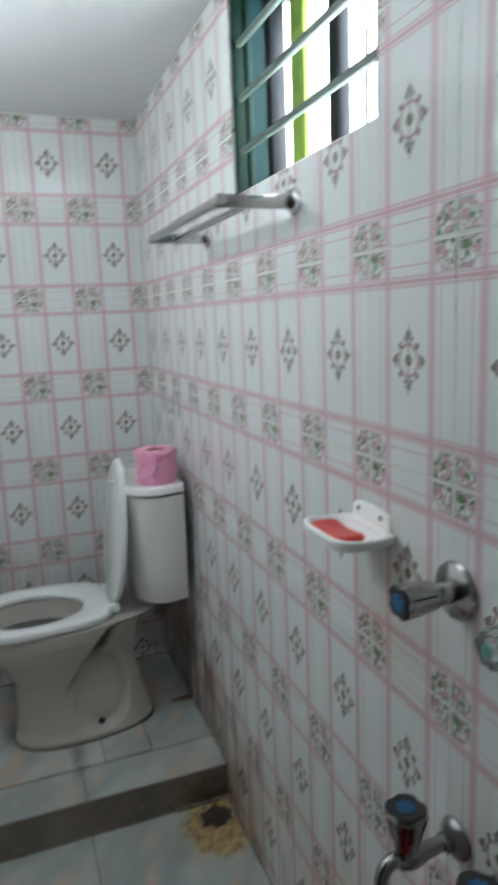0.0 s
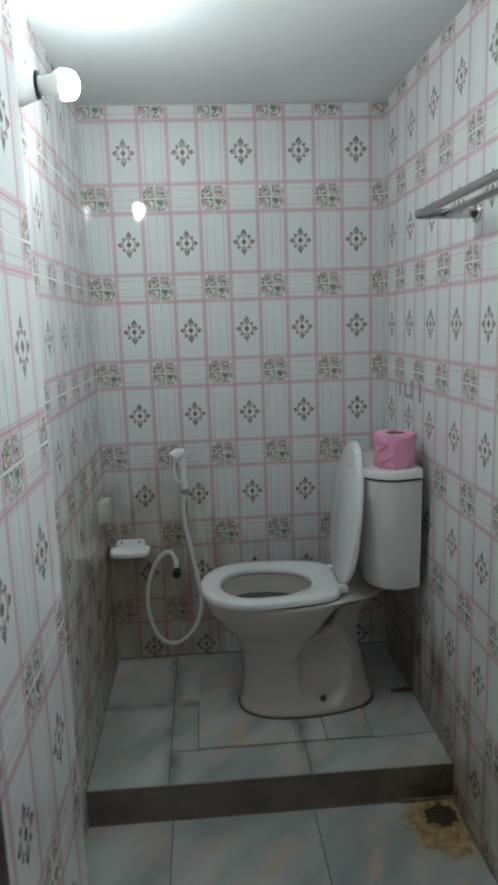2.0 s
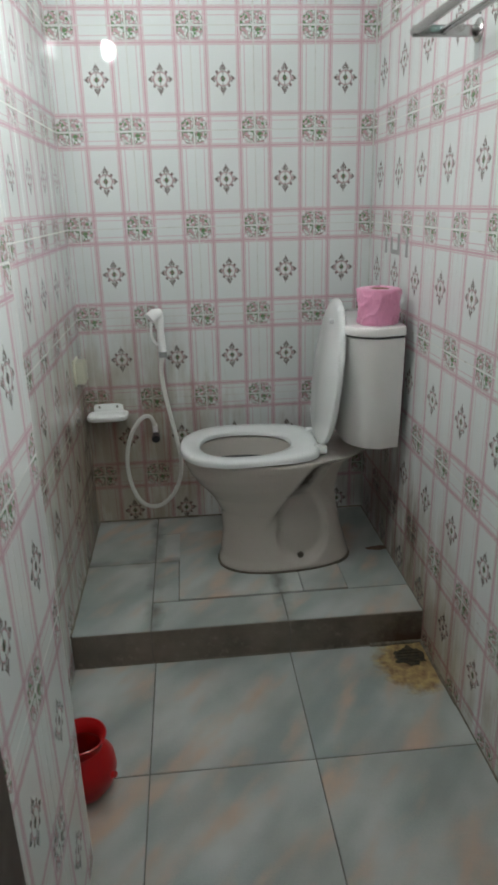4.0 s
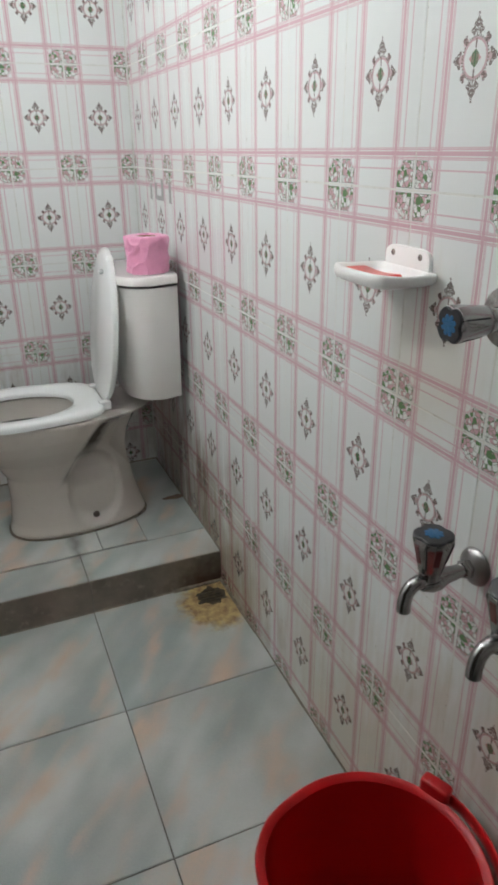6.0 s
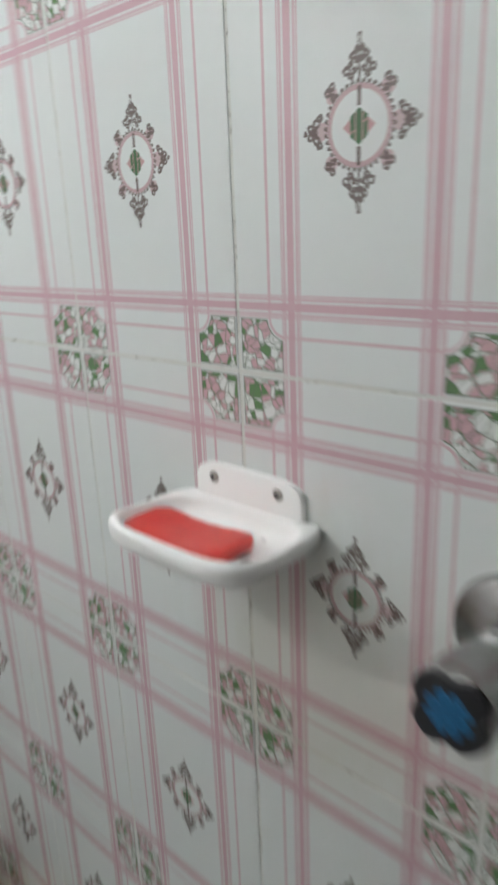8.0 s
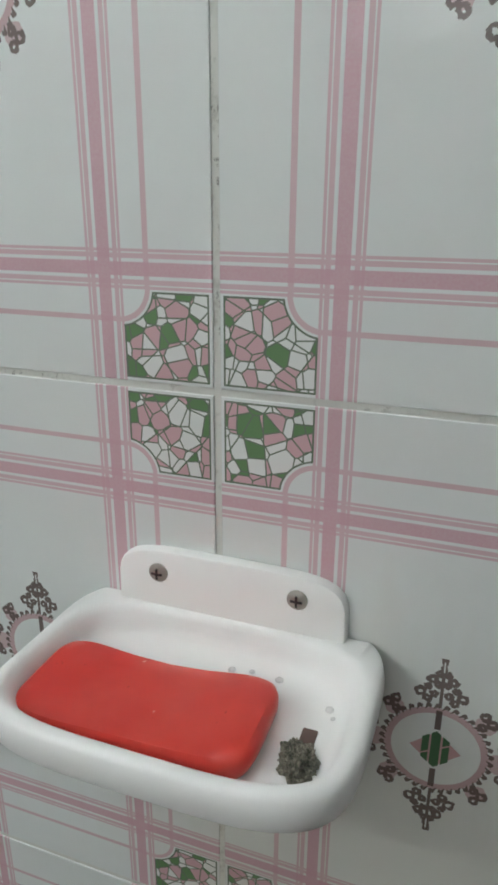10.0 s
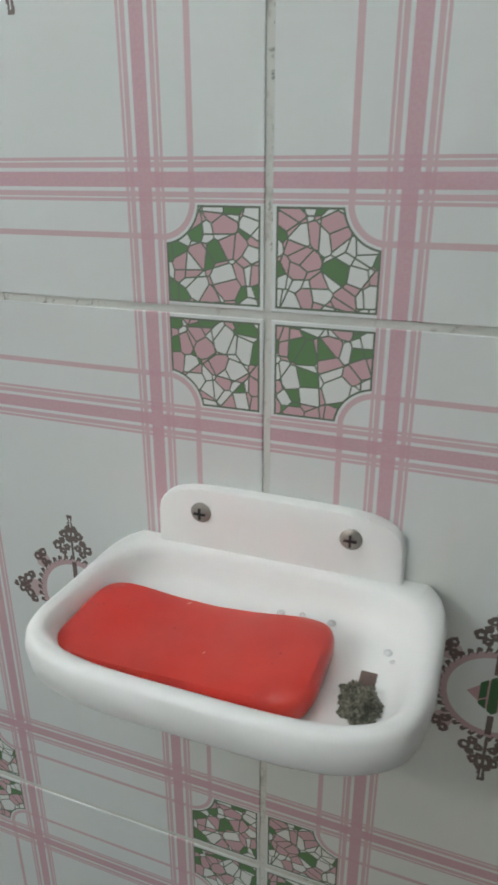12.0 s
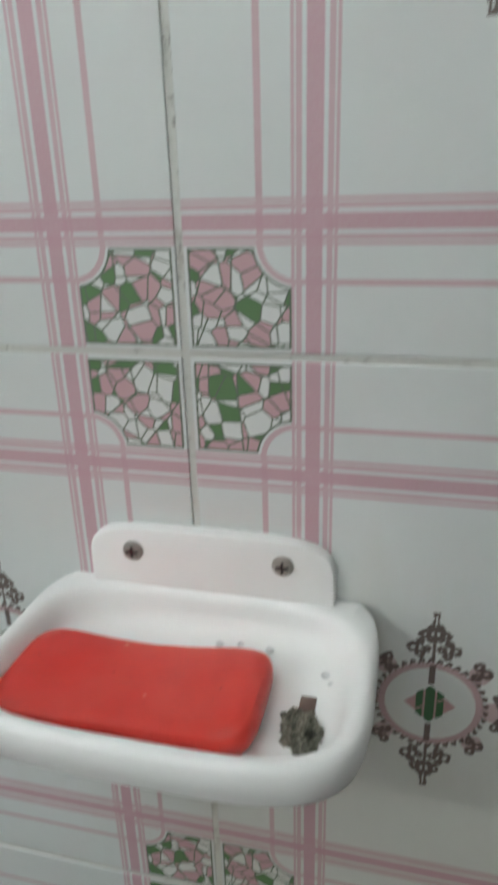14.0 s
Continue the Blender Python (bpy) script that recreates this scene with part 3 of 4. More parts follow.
    part("buffer", turned([(0.007, 0), (0.008, 0.008), (0.005, 0.013)], (-0.226, YT - 0.09, 0.985), "-x", 16), SEAT_PLASTIC, t)
    # cistern
    def slab(z, xf, half, r=0.035, bulge=0.018):
        pts, xb = [], -0.030
        for i in range(48):
            f = i / 48
            if f < 0.5:
                s = f / 0.5 * 2 - 1
                edge = max(0, abs(s) - 0.38) / 0.62
                pts.append(Vector((xf + bulge * abs(s) ** 2.5 + 0.076 * (1 - math.sqrt(max(0, 1 - edge * edge))), YT + s * half, z)))
            else:
                s = 1 - (f - 0.5) / 0.5 * 2
                pts.append(Vector((xb, YT + s * half * 0.995, z)))
        return pts
    rings = [slab(z, xf, h) for z, xf, h in ((0.596, -0.178, 0.162), (0.598, -0.185, 0.167), (0.606, -0.189, 0.170), (0.70, -0.198, 0.176), (0.85, -0.204, 0.184), (0.942, -0.206, 0.188))]
    part("cistern", loft(rings), CERAMIC, t)
    part("gasket", loft([slab(z, -0.196, 0.180) for z in (0.9405, 0.949)]), BLACK, t, "dark joint under the cistern's lid")
    rings = [slab(z, xf, h) for z, xf, h in ((0.948, -0.208, 0.188), (0.951, -0.214, 0.193), (0.966, -0.214, 0.193), (0.974, -0.209, 0.189), (0.977, -0.198, 0.180))]
    part("cistern_lid", loft(rings), CERAMIC, t)
    part("sealant", loft([egg(-0.598, -0.138, 0.124, z, 72) for z in (STEP_Z + 0.001, ZP + 0.004)]), GRIME, t, "dirty sealant round the foot")
    part("bolt_cap", turned([(0.011, 0), (0.010, 0.006), (0.004, 0.009)], (-0.325, YT - 0.094, 0.210), "-y", 20), BOLT, t, "rusty fixing bolt")
    return t


def bowl_sheet_material():
    n = Nodes("bowl_water")
    n.bump(n.noise(n.coords(), 8, 2), 0.05)
    return n.done((0.07, 0.075, 0.07), 0.03)


BOWL_SHEET = bowl_sheet_material()
toilet()


def tissue_roll():
    t = thing("toilet_roll", "pink wrapped toilet roll standing on the cistern lid", "toilet roll", (-0.097, -0.470, 0.978))
    prof = [(0.057, 0.978), (0.0605, 0.980)] + [(0.0612 + 0.0012 * f, 0.983 + 0.091 * f) for f in [k / 22 for k in range(23)]]
    prof += [(0.0610, 1.0785), (0.0570, 1.0805), (0.050, 1.0810), (0.040, 1.0810), (0.0330, 1.0805), (0.0302, 1.0790), (0.0295, 1.06), (0.0290, 0.99)]
    rings = []
    for r, z in prof:
        ring = []
        for i in range(160):
            a = 2 * math.pi * i / 160
            c, s = math.cos(a), math.sin(a)
            crease = max(0, 0.16 - abs(noise.noise(Vector((c * 1.7 + 3, s * 1.7, z * 22 + a * 0.4))))) * 0.028
            crease += max(0, 0.10 - abs(noise.noise(Vector((c * 3.1, s * 3.1 + 5, z * 34))))) * 0.025
            k = r * (1 + 0.03 * noise.noise(Vector((c * 1.6, s * 1.6, z * 16)))) + (crease - 0.0018 if r > 0.04 else 0)
            ring.append(Vector((-0.097 + k * c, -0.470 + k * s, z + 0.002 * noise.noise(Vector((c * 3, s * 3, r * 60))) * (z > 1.0))))
        rings.append(ring)
    part("wrapper", loft(rings), TISSUE, t)
    part("core", turned([(0.0270, 0), (0.0284, 0.0995), (0.0262, 0.0995), (0.0255, 0.002)], (-0.097, -0.470, 0.979), "z", 32), CARD, t, "brown cardboard core")


tissue_roll()


# ---- bucket ----
def strap(pts, half, thick):
    """A flat upright band with softened edges along a level line."""
    rings = []
    for i, p in enumerate(pts):
        d = (pts[min(i + 1, len(pts) - 1)] - pts[max(i - 1, 0)]).normalized()
        out = Vector((d.y, -d.x, 0))
        rings.append([p + out * a * thick + Vector((0, 0, b * half)) for a, b in ((-1, -0.8), (-0.5, -1), (0.5, -1), (1, -0.8), (1, 0.8), (0.5, 1), (-0.5, 1), (-1, 0.8))])
    return loft(rings)


def bucket():
    cx, cy, zt, r = -0.200, -1.915, 0.380, 0.160
    t = thing("bucket", "bright red plastic bucket standing under the taps", "bucket", (cx, cy, FZ))
    prof = [(0.112, FZ), (0.118, FZ + 0.003), (0.130, 0.14), (0.146, 0.28), (0.152, zt - 0.03), (r, zt - 0.028), (r + 0.003, zt - 0.006), (r + 0.002, zt - 0.002), (r, zt), (r - 0.005, zt - 0.001),
            (r - 0.0115, zt - 0.008), (0.147, zt - 0.03), (0.141, 0.28), (0.125, 0.14), (0.112, FZ + 0.008)]
    bm = turned(prof, (cx, cy, 0), "z", 96)
    for v in bm.verts:                    # the rim swells into a pouring lip
        turn = math.atan2(v.co.y - cy, v.co.x - cx) - radians(140)
        turn = abs((turn + math.pi) % (2 * math.pi) - math.pi)
        k = ease((0.65 - turn) / 0.55) * ease((v.co.z - 0.27) / 0.08)
        v.co += Vector((math.cos(radians(140)), math.sin(radians(140)), 0.15)) * (0.008 * k)
    part("body", bm, RED, t)
    for sx, sy in ((0.914, 0.407), (-0.914, -0.407)):
        a = math.atan2(sy, sx)
        bm = box((-0.014, -0.024, -0.040), (0.011, 0.024, 0.013), 0.006, 3)
        bmesh.ops.transform(bm, matrix=Matrix.Translation((cx + math.cos(a) * (r + 0.010), cy + math.sin(a) * (r + 0.010), zt + 0.007)) @ Matrix.Rotation(a, 4, "Z"), verts=bm.verts)
        part("lug", bm, RED, t)
    pts = []
    for i in range(25):
        f = math.pi * i / 24
        side = Vector((0.914, 0.407, 0)) * (math.cos(f) * (r + 0.016))
        out = Vector((0.407, -0.914, 0)) * (math.sin(f) * (r + 0.012))
        pts.append(Vector((cx, cy, zt - 0.004)) + side + out)
    part("handle", strap(pts, 0.011, 0.0032), RED, t)


bucket()


# ---- wall lamp ----
def wall_lamp():
    bx, by, bz = X_LEFT, -0.832, 1.945
    t = thing("wall_lamp", "white wall lamp holder with a lit round bulb", "lamp", (bx, by, bz))
    part("holder", turned([(0.042, 0), (0.043, 0.006), (0.040, 0.014), (0.030, 0.042), (0.027, 0.046), (0.026, 0.050)], (bx, by, bz), "x", 32), WHITE_PLASTIC, t)
    part("collar", turned([(0.0285, 0.0465), (0.0285, 0.052), (0.020, 0.052)], (bx, by, bz), "x", 32), BLACK, t, "dark collar")
    part("neck", turned([(0.0185, 0.052), (0.019, 0.062), (0.0225, 0.082), (0.0270, 0.087), (0.0306, 0.0945), (0.0318, 0.1000)], (bx, by, bz), "x", 32), WHITE_PLASTIC, t)
    part("bulb", turned([(0.0308, 0.1002), (0.0315, 0.107), (0.0300, 0.119), (0.0240, 0.131), (0.0130, 0.137), (0.004, 0.1385)], (bx, by, bz), "x", 32), GLOW, t, "glowing white bulb")


def glow():
    n = Nodes("lit_bulb")
    return n.done((0.9, 0.9, 0.9), 0.4, Emission_Color=(0.94, 0.98, 1.0), Emission_Strength=BULB)


GLOW = glow()
wall_lamp()


# ---- soap dishes ----
def rounded(cx, cy, a, b, z, n=64, power=4.0, stop=None):
    """A rounded rectangle in plan; stop: nothing reaches past this x."""
    out = []
    for i in range(n):
        t = 2 * math.pi * i / n
        c, s = math.cos(t), math.sin(t)
        x = cx + a * math.copysign(abs(c) ** (2 / power), c)
        y = cy + b * math.copysign(abs(s) ** (2 / power), s)
        out.append(Vector((x if stop is None else min(x, stop), y, z)))
    return out


def soap_dish(at):
    """A screwed-on dish at a wall's face: the room lies on its -x side, its rim at z = 0."""
    X, Y, Z = at
    t = thing("soap_dish", "white plastic soap dish screwed to the tiled wall", "soap dish", at, "soap dishes")
    def ring(a, b, z, stop=None, cx=-0.044):
        if stop is None:
            pts = rounded(cx, 0, a, b, z, 96, 4.2, -0.0006)
        else:                             # inside: its own back edge at stop
            pts = rounded((stop + cx - a) / 2, 0, (stop - cx + a) / 2, b, z, 96, 4.0)
        for p in pts:                     # the front lip stands a little higher
            if z > -0.004:
                p.z += 0.0032 * ease((-0.045 - p.x) / 0.045)
        return [Vector(at) + p for p in pts]
    # half depth, half width, height, the inside's back edge
    keys = [(0.040, 0.056, -0.0124, None), (0.0475, 0.0655, -0.0116, None), (0.0512, 0.0698, -0.0092, None), (0.0534, 0.0722, -0.0062, None), (0.0542, 0.0732, -0.0015, None),
            (0.0536, 0.0726, 0.0022, None), (0.0526, 0.0716, 0.0038, None), (0.0510, 0.0700, 0.0045, -0.005), (0.0490, 0.0680, 0.0045, -0.007), (0.0475, 0.0662, 0.0034, -0.0085),
            (0.0462, 0.0646, 0.0012, -0.0095), (0.0450, 0.0630, -0.0025, -0.0105), (0.0438, 0.0612, -0.0066, -0.012), (0.0420, 0.0586, -0.0092, -0.0145), (0.0388, 0.0550, -0.0104, -0.0185),
            (0.0340, 0.0490, -0.0109, -0.024), (0.02, 0.03, -0.0110, -0.03)]
    shell = [ring(a, b, z, stop, -0.0425) for a, b, z, stop in keys]
    part("tray", loft(shell), WHITE_PLASTIC, t).data.set_sharp_from_angle(angle=radians(75))
    bm = bmesh.new()
    out = []
    for i in range(40):
        a = 2 * math.pi * i / 40
        c, s = math.cos(a), math.sin(a)
        out.append((0.0538 * math.copysign(abs(c) ** 0.42, c), 0.007 + 0.0257 * math.copysign(abs(s) ** 0.42, s)))
    rows = [[Vector(at) + Vector((x, y * k, 0.008 + (z - 0.008) * k)) for y, z in out] for x, k in ((-0.0005, 1.0), (-0.0042, 1.0), (-0.0056, 0.985), (-0.0062, 0.95))]
    part("back_plate", loft(rows), WHITE_PLASTIC, t)
    for dy in (-0.0325, 0.0325):
        p = (X - 0.0060, Y + dy, Z + 0.0215)
        s = part("screw", turned([(0.0046, 0), (0.0046, 0.0008), (0.0034, 0.0018), (0.0012, 0.0021)], p, "-x", 20), SCREW, t, "cross-head steel screw")
        bm = box((p[0] - 0.0026, p[1] - 0.0026, p[2] - 0.0005), (p[0] - 0.0012, p[1] + 0.0026, p[2] + 0.0005))
        box((p[0] - 0.0026, p[1] - 0.0005, p[2] - 0.0026), (p[0] - 0.0013, p[1] + 0.0005, p[2] + 0.0026), bm=bm)
        part("cross", bm, BLACK, s)
    part("drain_slot", box((X - 0.066, Y - 0.0520, Z - 0.0130), (X - 0.042, Y - 0.0460, Z - 0.0102), 0.0005), SLOT, t, "dark drain slot")
    return t


dish = soap_dish((0.0, -1.5995, 1.1435))
copy_thing(dish, pose(-0.966, 0.0, 0.606, 0, 0, 90))


def soap_bar():
    """A red bar, waisted along its length and hollowed on top."""
    cx, cy, zb = -0.0562, -1.5860, 1.1328
    t = tagged(new("soap"), "worn red soap bar lying in the dish", "soap")
    rings = []
    for f, h in ((0.90, 0.0), (0.97, 0.0015), (1.0, 0.006), (1.0, 0.011), (0.985, 0.0145), (0.95, 0.0168), (0.86, 0.0178), (0.6, 0.0180), (0.3, 0.0180)):
        ring = []
        for p in rounded(0, 0, 0.0280 * f, 0.0490 * f, 0, 80, 4.6):
            s = abs(p.y) / 0.049
            w = 0.80 + 0.20 * min(1, s) ** 2
            x = p.x * w
            z = h * 0.68 * (0.72 + 0.34 * min(1, s) ** 2)
            z += 0.0004 * noise.noise(Vector((p.x * 60, p.y * 60, h * 100)))
            ring.append(Vector((cx + x - 0.002 * (p.y / 0.049), cy + p.y, zb + z)))
        rings.append(ring)
    me = mesh_of("soap", loft(rings), SOAP)
    bpy.data.objects.remove(t)
    return tagged(new("soap", me), "worn red soap bar lying in the dish", "soap")


soap_bar()


def soap_scrap():
    bm = bmesh.new()
    bmesh.ops.create_icosphere(bm, subdivisions=5, radius=1.0)
    for v in bm.verts:
        k = 1 + 0.40 * noise.noise(v.co * 2.3) + 0.22 * noise.noise(v.co * 6) + 0.16 * noise.noise(v.co * 15)
        v.co = Vector((v.co.x * 0.0088 * k, v.co.y * 0.0064 * k, max(-0.45, v.co.z) * 0.0036 * k * (1 + 0.5 * noise.noise(v.co * 11))))
    bmesh.ops.transform(bm, matrix=pose(-0.0600, -1.6485, 1.1340, 0, 0, 25), verts=bm.verts)
    tagged(new("soap_scrap", mesh_of("soap_scrap", bm, SCRAP)), "grey-brown crumbling scrap in the soap dish", "scrap")


def scrap_material():
    n = Nodes("old_scrap")
    f = n.add(n.mul(n.noise(n.place(), 900, 4, 0.7), 0.6), n.mul(n.noise(n.place(), 240, 3), 0.4))
    n.bump(n.noise(n.place(), 1200, 3), 0.9)
    return n.done(n.ramp(f, (0.38, (0.035, 0.04, 0.03)), (0.50, (0.15, 0.145, 0.11)), (0.62, (0.34, 0.31, 0.25))), 0.8)


SCRAP = scrap_material()
soap_scrap()


def water_drops():
    """A few drops of water left on the dish's floor behind and beside the soap."""
    for x, y, size in ((-0.0205, -1.6080, 0.0017), (-0.0188, -1.6165, 0.0013), (-0.0200, -1.6290, 0.0018), (-0.0300, -1.6530, 0.0018), (-0.0345, -1.6555, 0.0012)):
        bm = turned([(size, 0.0), (size * 0.95, size * 0.25), (size * 0.72, size * 0.5), (size * 0.35, size * 0.64), (size * 0.08, size * 0.68)], (x, y, 1.1333), "z", 14)
        tagged(new("water_drop", mesh_of("water_drop", bm, DROP)), "clear water drop lying in the soap dish", "water drop", "drops in the dish")


def drop_material():
    n = Nodes("clear_water")
    return n.done((0.86, 0.87, 0.86), 0.05, Transmission_Weight=0.12, IOR=1.33)


DROP = drop_material()
water_drops()


# ---- towel rack ----
def towel_rack():
    ya, yb, z = -1.342, -0.815, 1.660
    t = thing("towel_rack", "dull steel towel rack with two rails below the window", "towel rack", (0, (ya + yb) / 2, z))
    for y in (ya, yb):
        part("flange", turned([(0.024, 0.0006), (0.024, 0.004), (0.020, 0.007), (0.012, 0.009)], (0, y, z), "-x", 28), STEEL, t)
        part("arm", box((-0.148, y - 0.0045, z - 0.0125), (-0.005, y + 0.0045, z + 0.0105), 0.003), STEEL, t)
    for y in (ya, yb):
        part("screw", turned([(0.004, 0.0005), (0.004, 0.002), (0.002, 0.003)], (0, y, z + 0.034), "-x", 14), DARK, t)
    part("rail", tube([(-0.140, ya - 0.016, z), (-0.140, yb + 0.012, z)], 0.0095, 20), STEEL, t)
    part("rail", tube([(-0.080, ya - 0.004, z - 0.002), (-0.080, yb + 0.004, z - 0.002)], 0.0075, 20), STEEL, t)


towel_rack()


# ---- taps ----
def lobed(r, h, n=60, lobes=5, depth=0.10, turn=0.0):
    return [Vector((r * (1 - depth * (0.5 + 0.5 * math.cos(lobes * a + turn)) ** 3) * math.cos(a), r * (1 - depth * (0.5 + 0.5 * math.cos(lobes * a + turn)) ** 3) * math.sin(a), h))
            for a in [2 * math.pi * i / n for i in range(n)]]


def handle(t, m, long, r0, r1, marks=(), cap=0.56, deep=1.0):
    """A tapered chrome handle along the local z of m, with a black lobed end, a blue cap, dark grooves and red marks on its flank."""
    def put(rings):
        return loft([[m @ p for p in ring] for ring in rings])
    def along(f):
        return r0 * 1.06 + (r1 * 0.97 - r0 * 1.06) * (f - 0.12) / 0.68
    def strip(a, wide, f0, f1, lift):
        """A thin strip that follows the flank's taper."""
        rings = []
        for f in (f0, f1):
            q = along(f) * (1 - 0.02 * deep)
            rings.append([Matrix.Rotation(a, 4, "Z") @ Vector((q + dx, dy, long * f)) for dx, dy in ((-0.002, -wide), (lift, -wide), (lift, wide), (-0.002, wide))])
        return put(rings)
    body = part("handle", put([lobed(r0, 0, depth=0.02), lobed(r0 * 1.06, long * 0.12, depth=0.03), lobed(r1 * 0.97, long * 0.80, depth=0.05 * deep), lobed(r1, long * 0.93, lobes=4, depth=0.10 * deep), lobed(r1, long, lobes=4, depth=0.15 * deep), lobed(r1 * 0.95, long + 0.0006, lobes=4, depth=0.17 * deep)]), CHROME, t)
    part("grip", put([lobed(r1 * 0.97, long + 0.0007, lobes=4, depth=0.19 * deep), lobed(r1 * 0.97, long + 0.0026, lobes=4, depth=0.19 * deep), lobed(r1 * 0.92, long + 0.0038, lobes=4, depth=0.19 * deep)]), BLACK, body, "black notched end plate")
    part("cap", put([lobed(r1 * cap, long + 0.0038, n=96, lobes=8, depth=0.30), lobed(r1 * cap * 0.94, long + 0.0046, n=96, lobes=8, depth=0.34), lobed(r1 * cap * 0.45, long + 0.0050, n=96, lobes=8, depth=0.34)]), BLUE, body, "blue star-shaped cap")
    for k in range(4):
        part("groove", strip(2 * math.pi * (k + 0.25) / 4, 0.0011, 0.14, 0.92, 0.0003), BLACK, body, "dark groove")
    for a in marks:
        part("mark", strip(radians(a), 0.0042, 0.30, 0.86, 0.0006), RED_MARK, body, "red strip")


def stop_valve(at):
    t = thing("stop_valve", "chrome stop valve with a blue-capped handle on the wall", "valve", at)
    part("flange", turned([(0.0375, 0.0006), (0.0385, 0.003), (0.0360, 0.008), (0.026, 0.0115), (0.016, 0.014)], at, "-x", 48), STEEL, t)
    part("stem", turned([(0.0142, 0.012), (0.0142, 0.030), (0.0120, 0.033), (0.0120, 0.038)], at, "-x", 32), CHROME, t)
    m = Matrix.Translation((at[0] - 0.036, at[1], at[2])) @ Matrix.Rotation(radians(-90), 4, "Y")
    handle(t, m, 0.048, 0.0180, 0.0232, cap=0.56, deep=1.1)
    return t


def bib_tap(at, spin):
    """A tap from the wall with an upright handle and a bent spout."""
    t = thing("bib_tap", "worn chrome wall tap with a blue-capped upright handle", "tap", at, "wall taps")
    part("flange", turned([(0.0272, 0.0006), (0.0285, 0.003), (0.0262, 0.008), (0.0190, 0.012), (0.013, 0.014)], at, "-x", 36), WORN, t)
    X, Y, Z = at
    part("body", tube([(X - 0.006, Y, Z), (X - 0.030, Y, Z), (X - 0.055, Y, Z - 0.001), (X - 0.068, Y, Z - 0.002), (X - 0.080, Y, Z - 0.002), (X - 0.094, Y, Z - 0.003)],
                      [0.0095, 0.0098, 0.0120, 0.0162, 0.0166, 0.0112], 24), CHROME, t)
    part("nut", turned([(0.0128, 0.0), (0.0140, 0.002), (0.0140, 0.010), (0.0128, 0.012)], (X - 0.014, Y, Z), "-x", 6), CHROME, t)
    part("spout", tube([(X - 0.086, Y, Z - 0.002), (X - 0.098, Y, Z + 0.001), (X - 0.108, Y, Z - 0.003), (X - 0.115, Y, Z - 0.012), (X - 0.118, Y, Z - 0.026), (X - 0.118, Y, Z - 0.040)],
              [0.0112, 0.0102, 0.0098, 0.0096, 0.0096, 0.0098], 20), CHROME, t)
    part("bonnet", turned([(0.0150, 0.004), (0.0140, 0.013), (0.0125, 0.021)], (X - 0.081, Y, Z), "z", 28), CHROME, t)
    m = Matrix.Translation((X - 0.081, Y, Z + 0.017)) @ Matrix.Rotation(radians(spin), 4, "Z")
    handle(t, m, 0.052, 0.0165, 0.0272, (180 - spin, 250 - spin, 320 - spin), 0.48, 0.7)
    return t


RED_MARK = plain("red_mark", (0.11, 0.010, 0.012), 0.4)
stop_valve((0.0, -1.806, 1.1178))
bib_tap((0.0, -1.815, 0.769), 12)
bib_tap((0.0, -1.956, 0.775), 40)


def glass_material():
    n = Nodes("clear_acrylic")
    return n.done((0.86, 0.92, 0.90), 0.06, Transmission_Weight=0.9, IOR=1.45)


ACRYLIC = glass_material()
AQUA = plain("aqua_cap", (0.12, 0.32, 0.29), 0.35)


def crystal_valve():
    at = (0.0, -1.972, 1.136)
    t = thing("shower_valve", "wall valve with a clear acrylic knob and aqua cap", "valve", at)
    part("flange", turned([(0.030, 0.0006), (0.031, 0.003), (0.027, 0.008), (0.014, 0.012)], at, "-x", 40), CHROME, t)
    part("stem", turned([(0.0105, 0.010), (0.0105, 0.050), (0.009, 0.054)], at, "-x", 24), CHROME, t)
    m = Matrix.Translation((at[0] - 0.052, at[1], at[2])) @ Matrix.Rotation(radians(-90), 4, "Y")
    rings = [lobed(r, h, lobes=6, depth=0.14) for r, h in ((0.013, 0), (0.019, 0.006), (0.0225, 0.018), (0.0225, 0.030), (0.0195, 0.040))]
    knob = part("knob", loft([[m @ p for p in ring] for ring in rings]), ACRYLIC, t, "clear acrylic knob")
    part("cap", loft([[m @ p for p in lobed(r, h, depth=0)] for r, h in ((0.0075, 0.0402), (0.0072, 0.0420), (0.004, 0.0430))]), AQUA, knob, "aqua cap")


crystal_valve()


# ---- washbasin ----
def washbasin():
    cy, zt = -2.362, 0.850
    t = thing("washbasin", "white ceramic washbasin fixed to the tiled wall", "washbasin", (0, cy, zt))
    def ring(a, b, z, stop=-0.001):
        return rounded(-0.14, cy, a * 1.25, b, z + 0.050, 64, 3.0, stop)
    part("basin", loft([ring(0.05, 0.09, 0.62), ring(0.08, 0.14, 0.66), ring(0.125, 0.19, 0.74), ring(0.140, 0.210, 0.782), ring(0.142, 0.212, 0.792), ring(0.138, 0.208, 0.800), ring(0.128, 0.198, 0.801),
                        ring(0.118, 0.186, 0.790, -0.03), ring(0.10, 0.165, 0.74, -0.035), ring(0.06, 0.11, 0.69, -0.05), ring(0.02, 0.03, 0.683, -0.06)]), CERAMIC, t)
    part("waste", turned([(0.020, 0), (0.020, 0.002), (0.012, 0.0025)], (-0.10, cy, 0.734), "z", 24), CHROME, t)


washbasin()


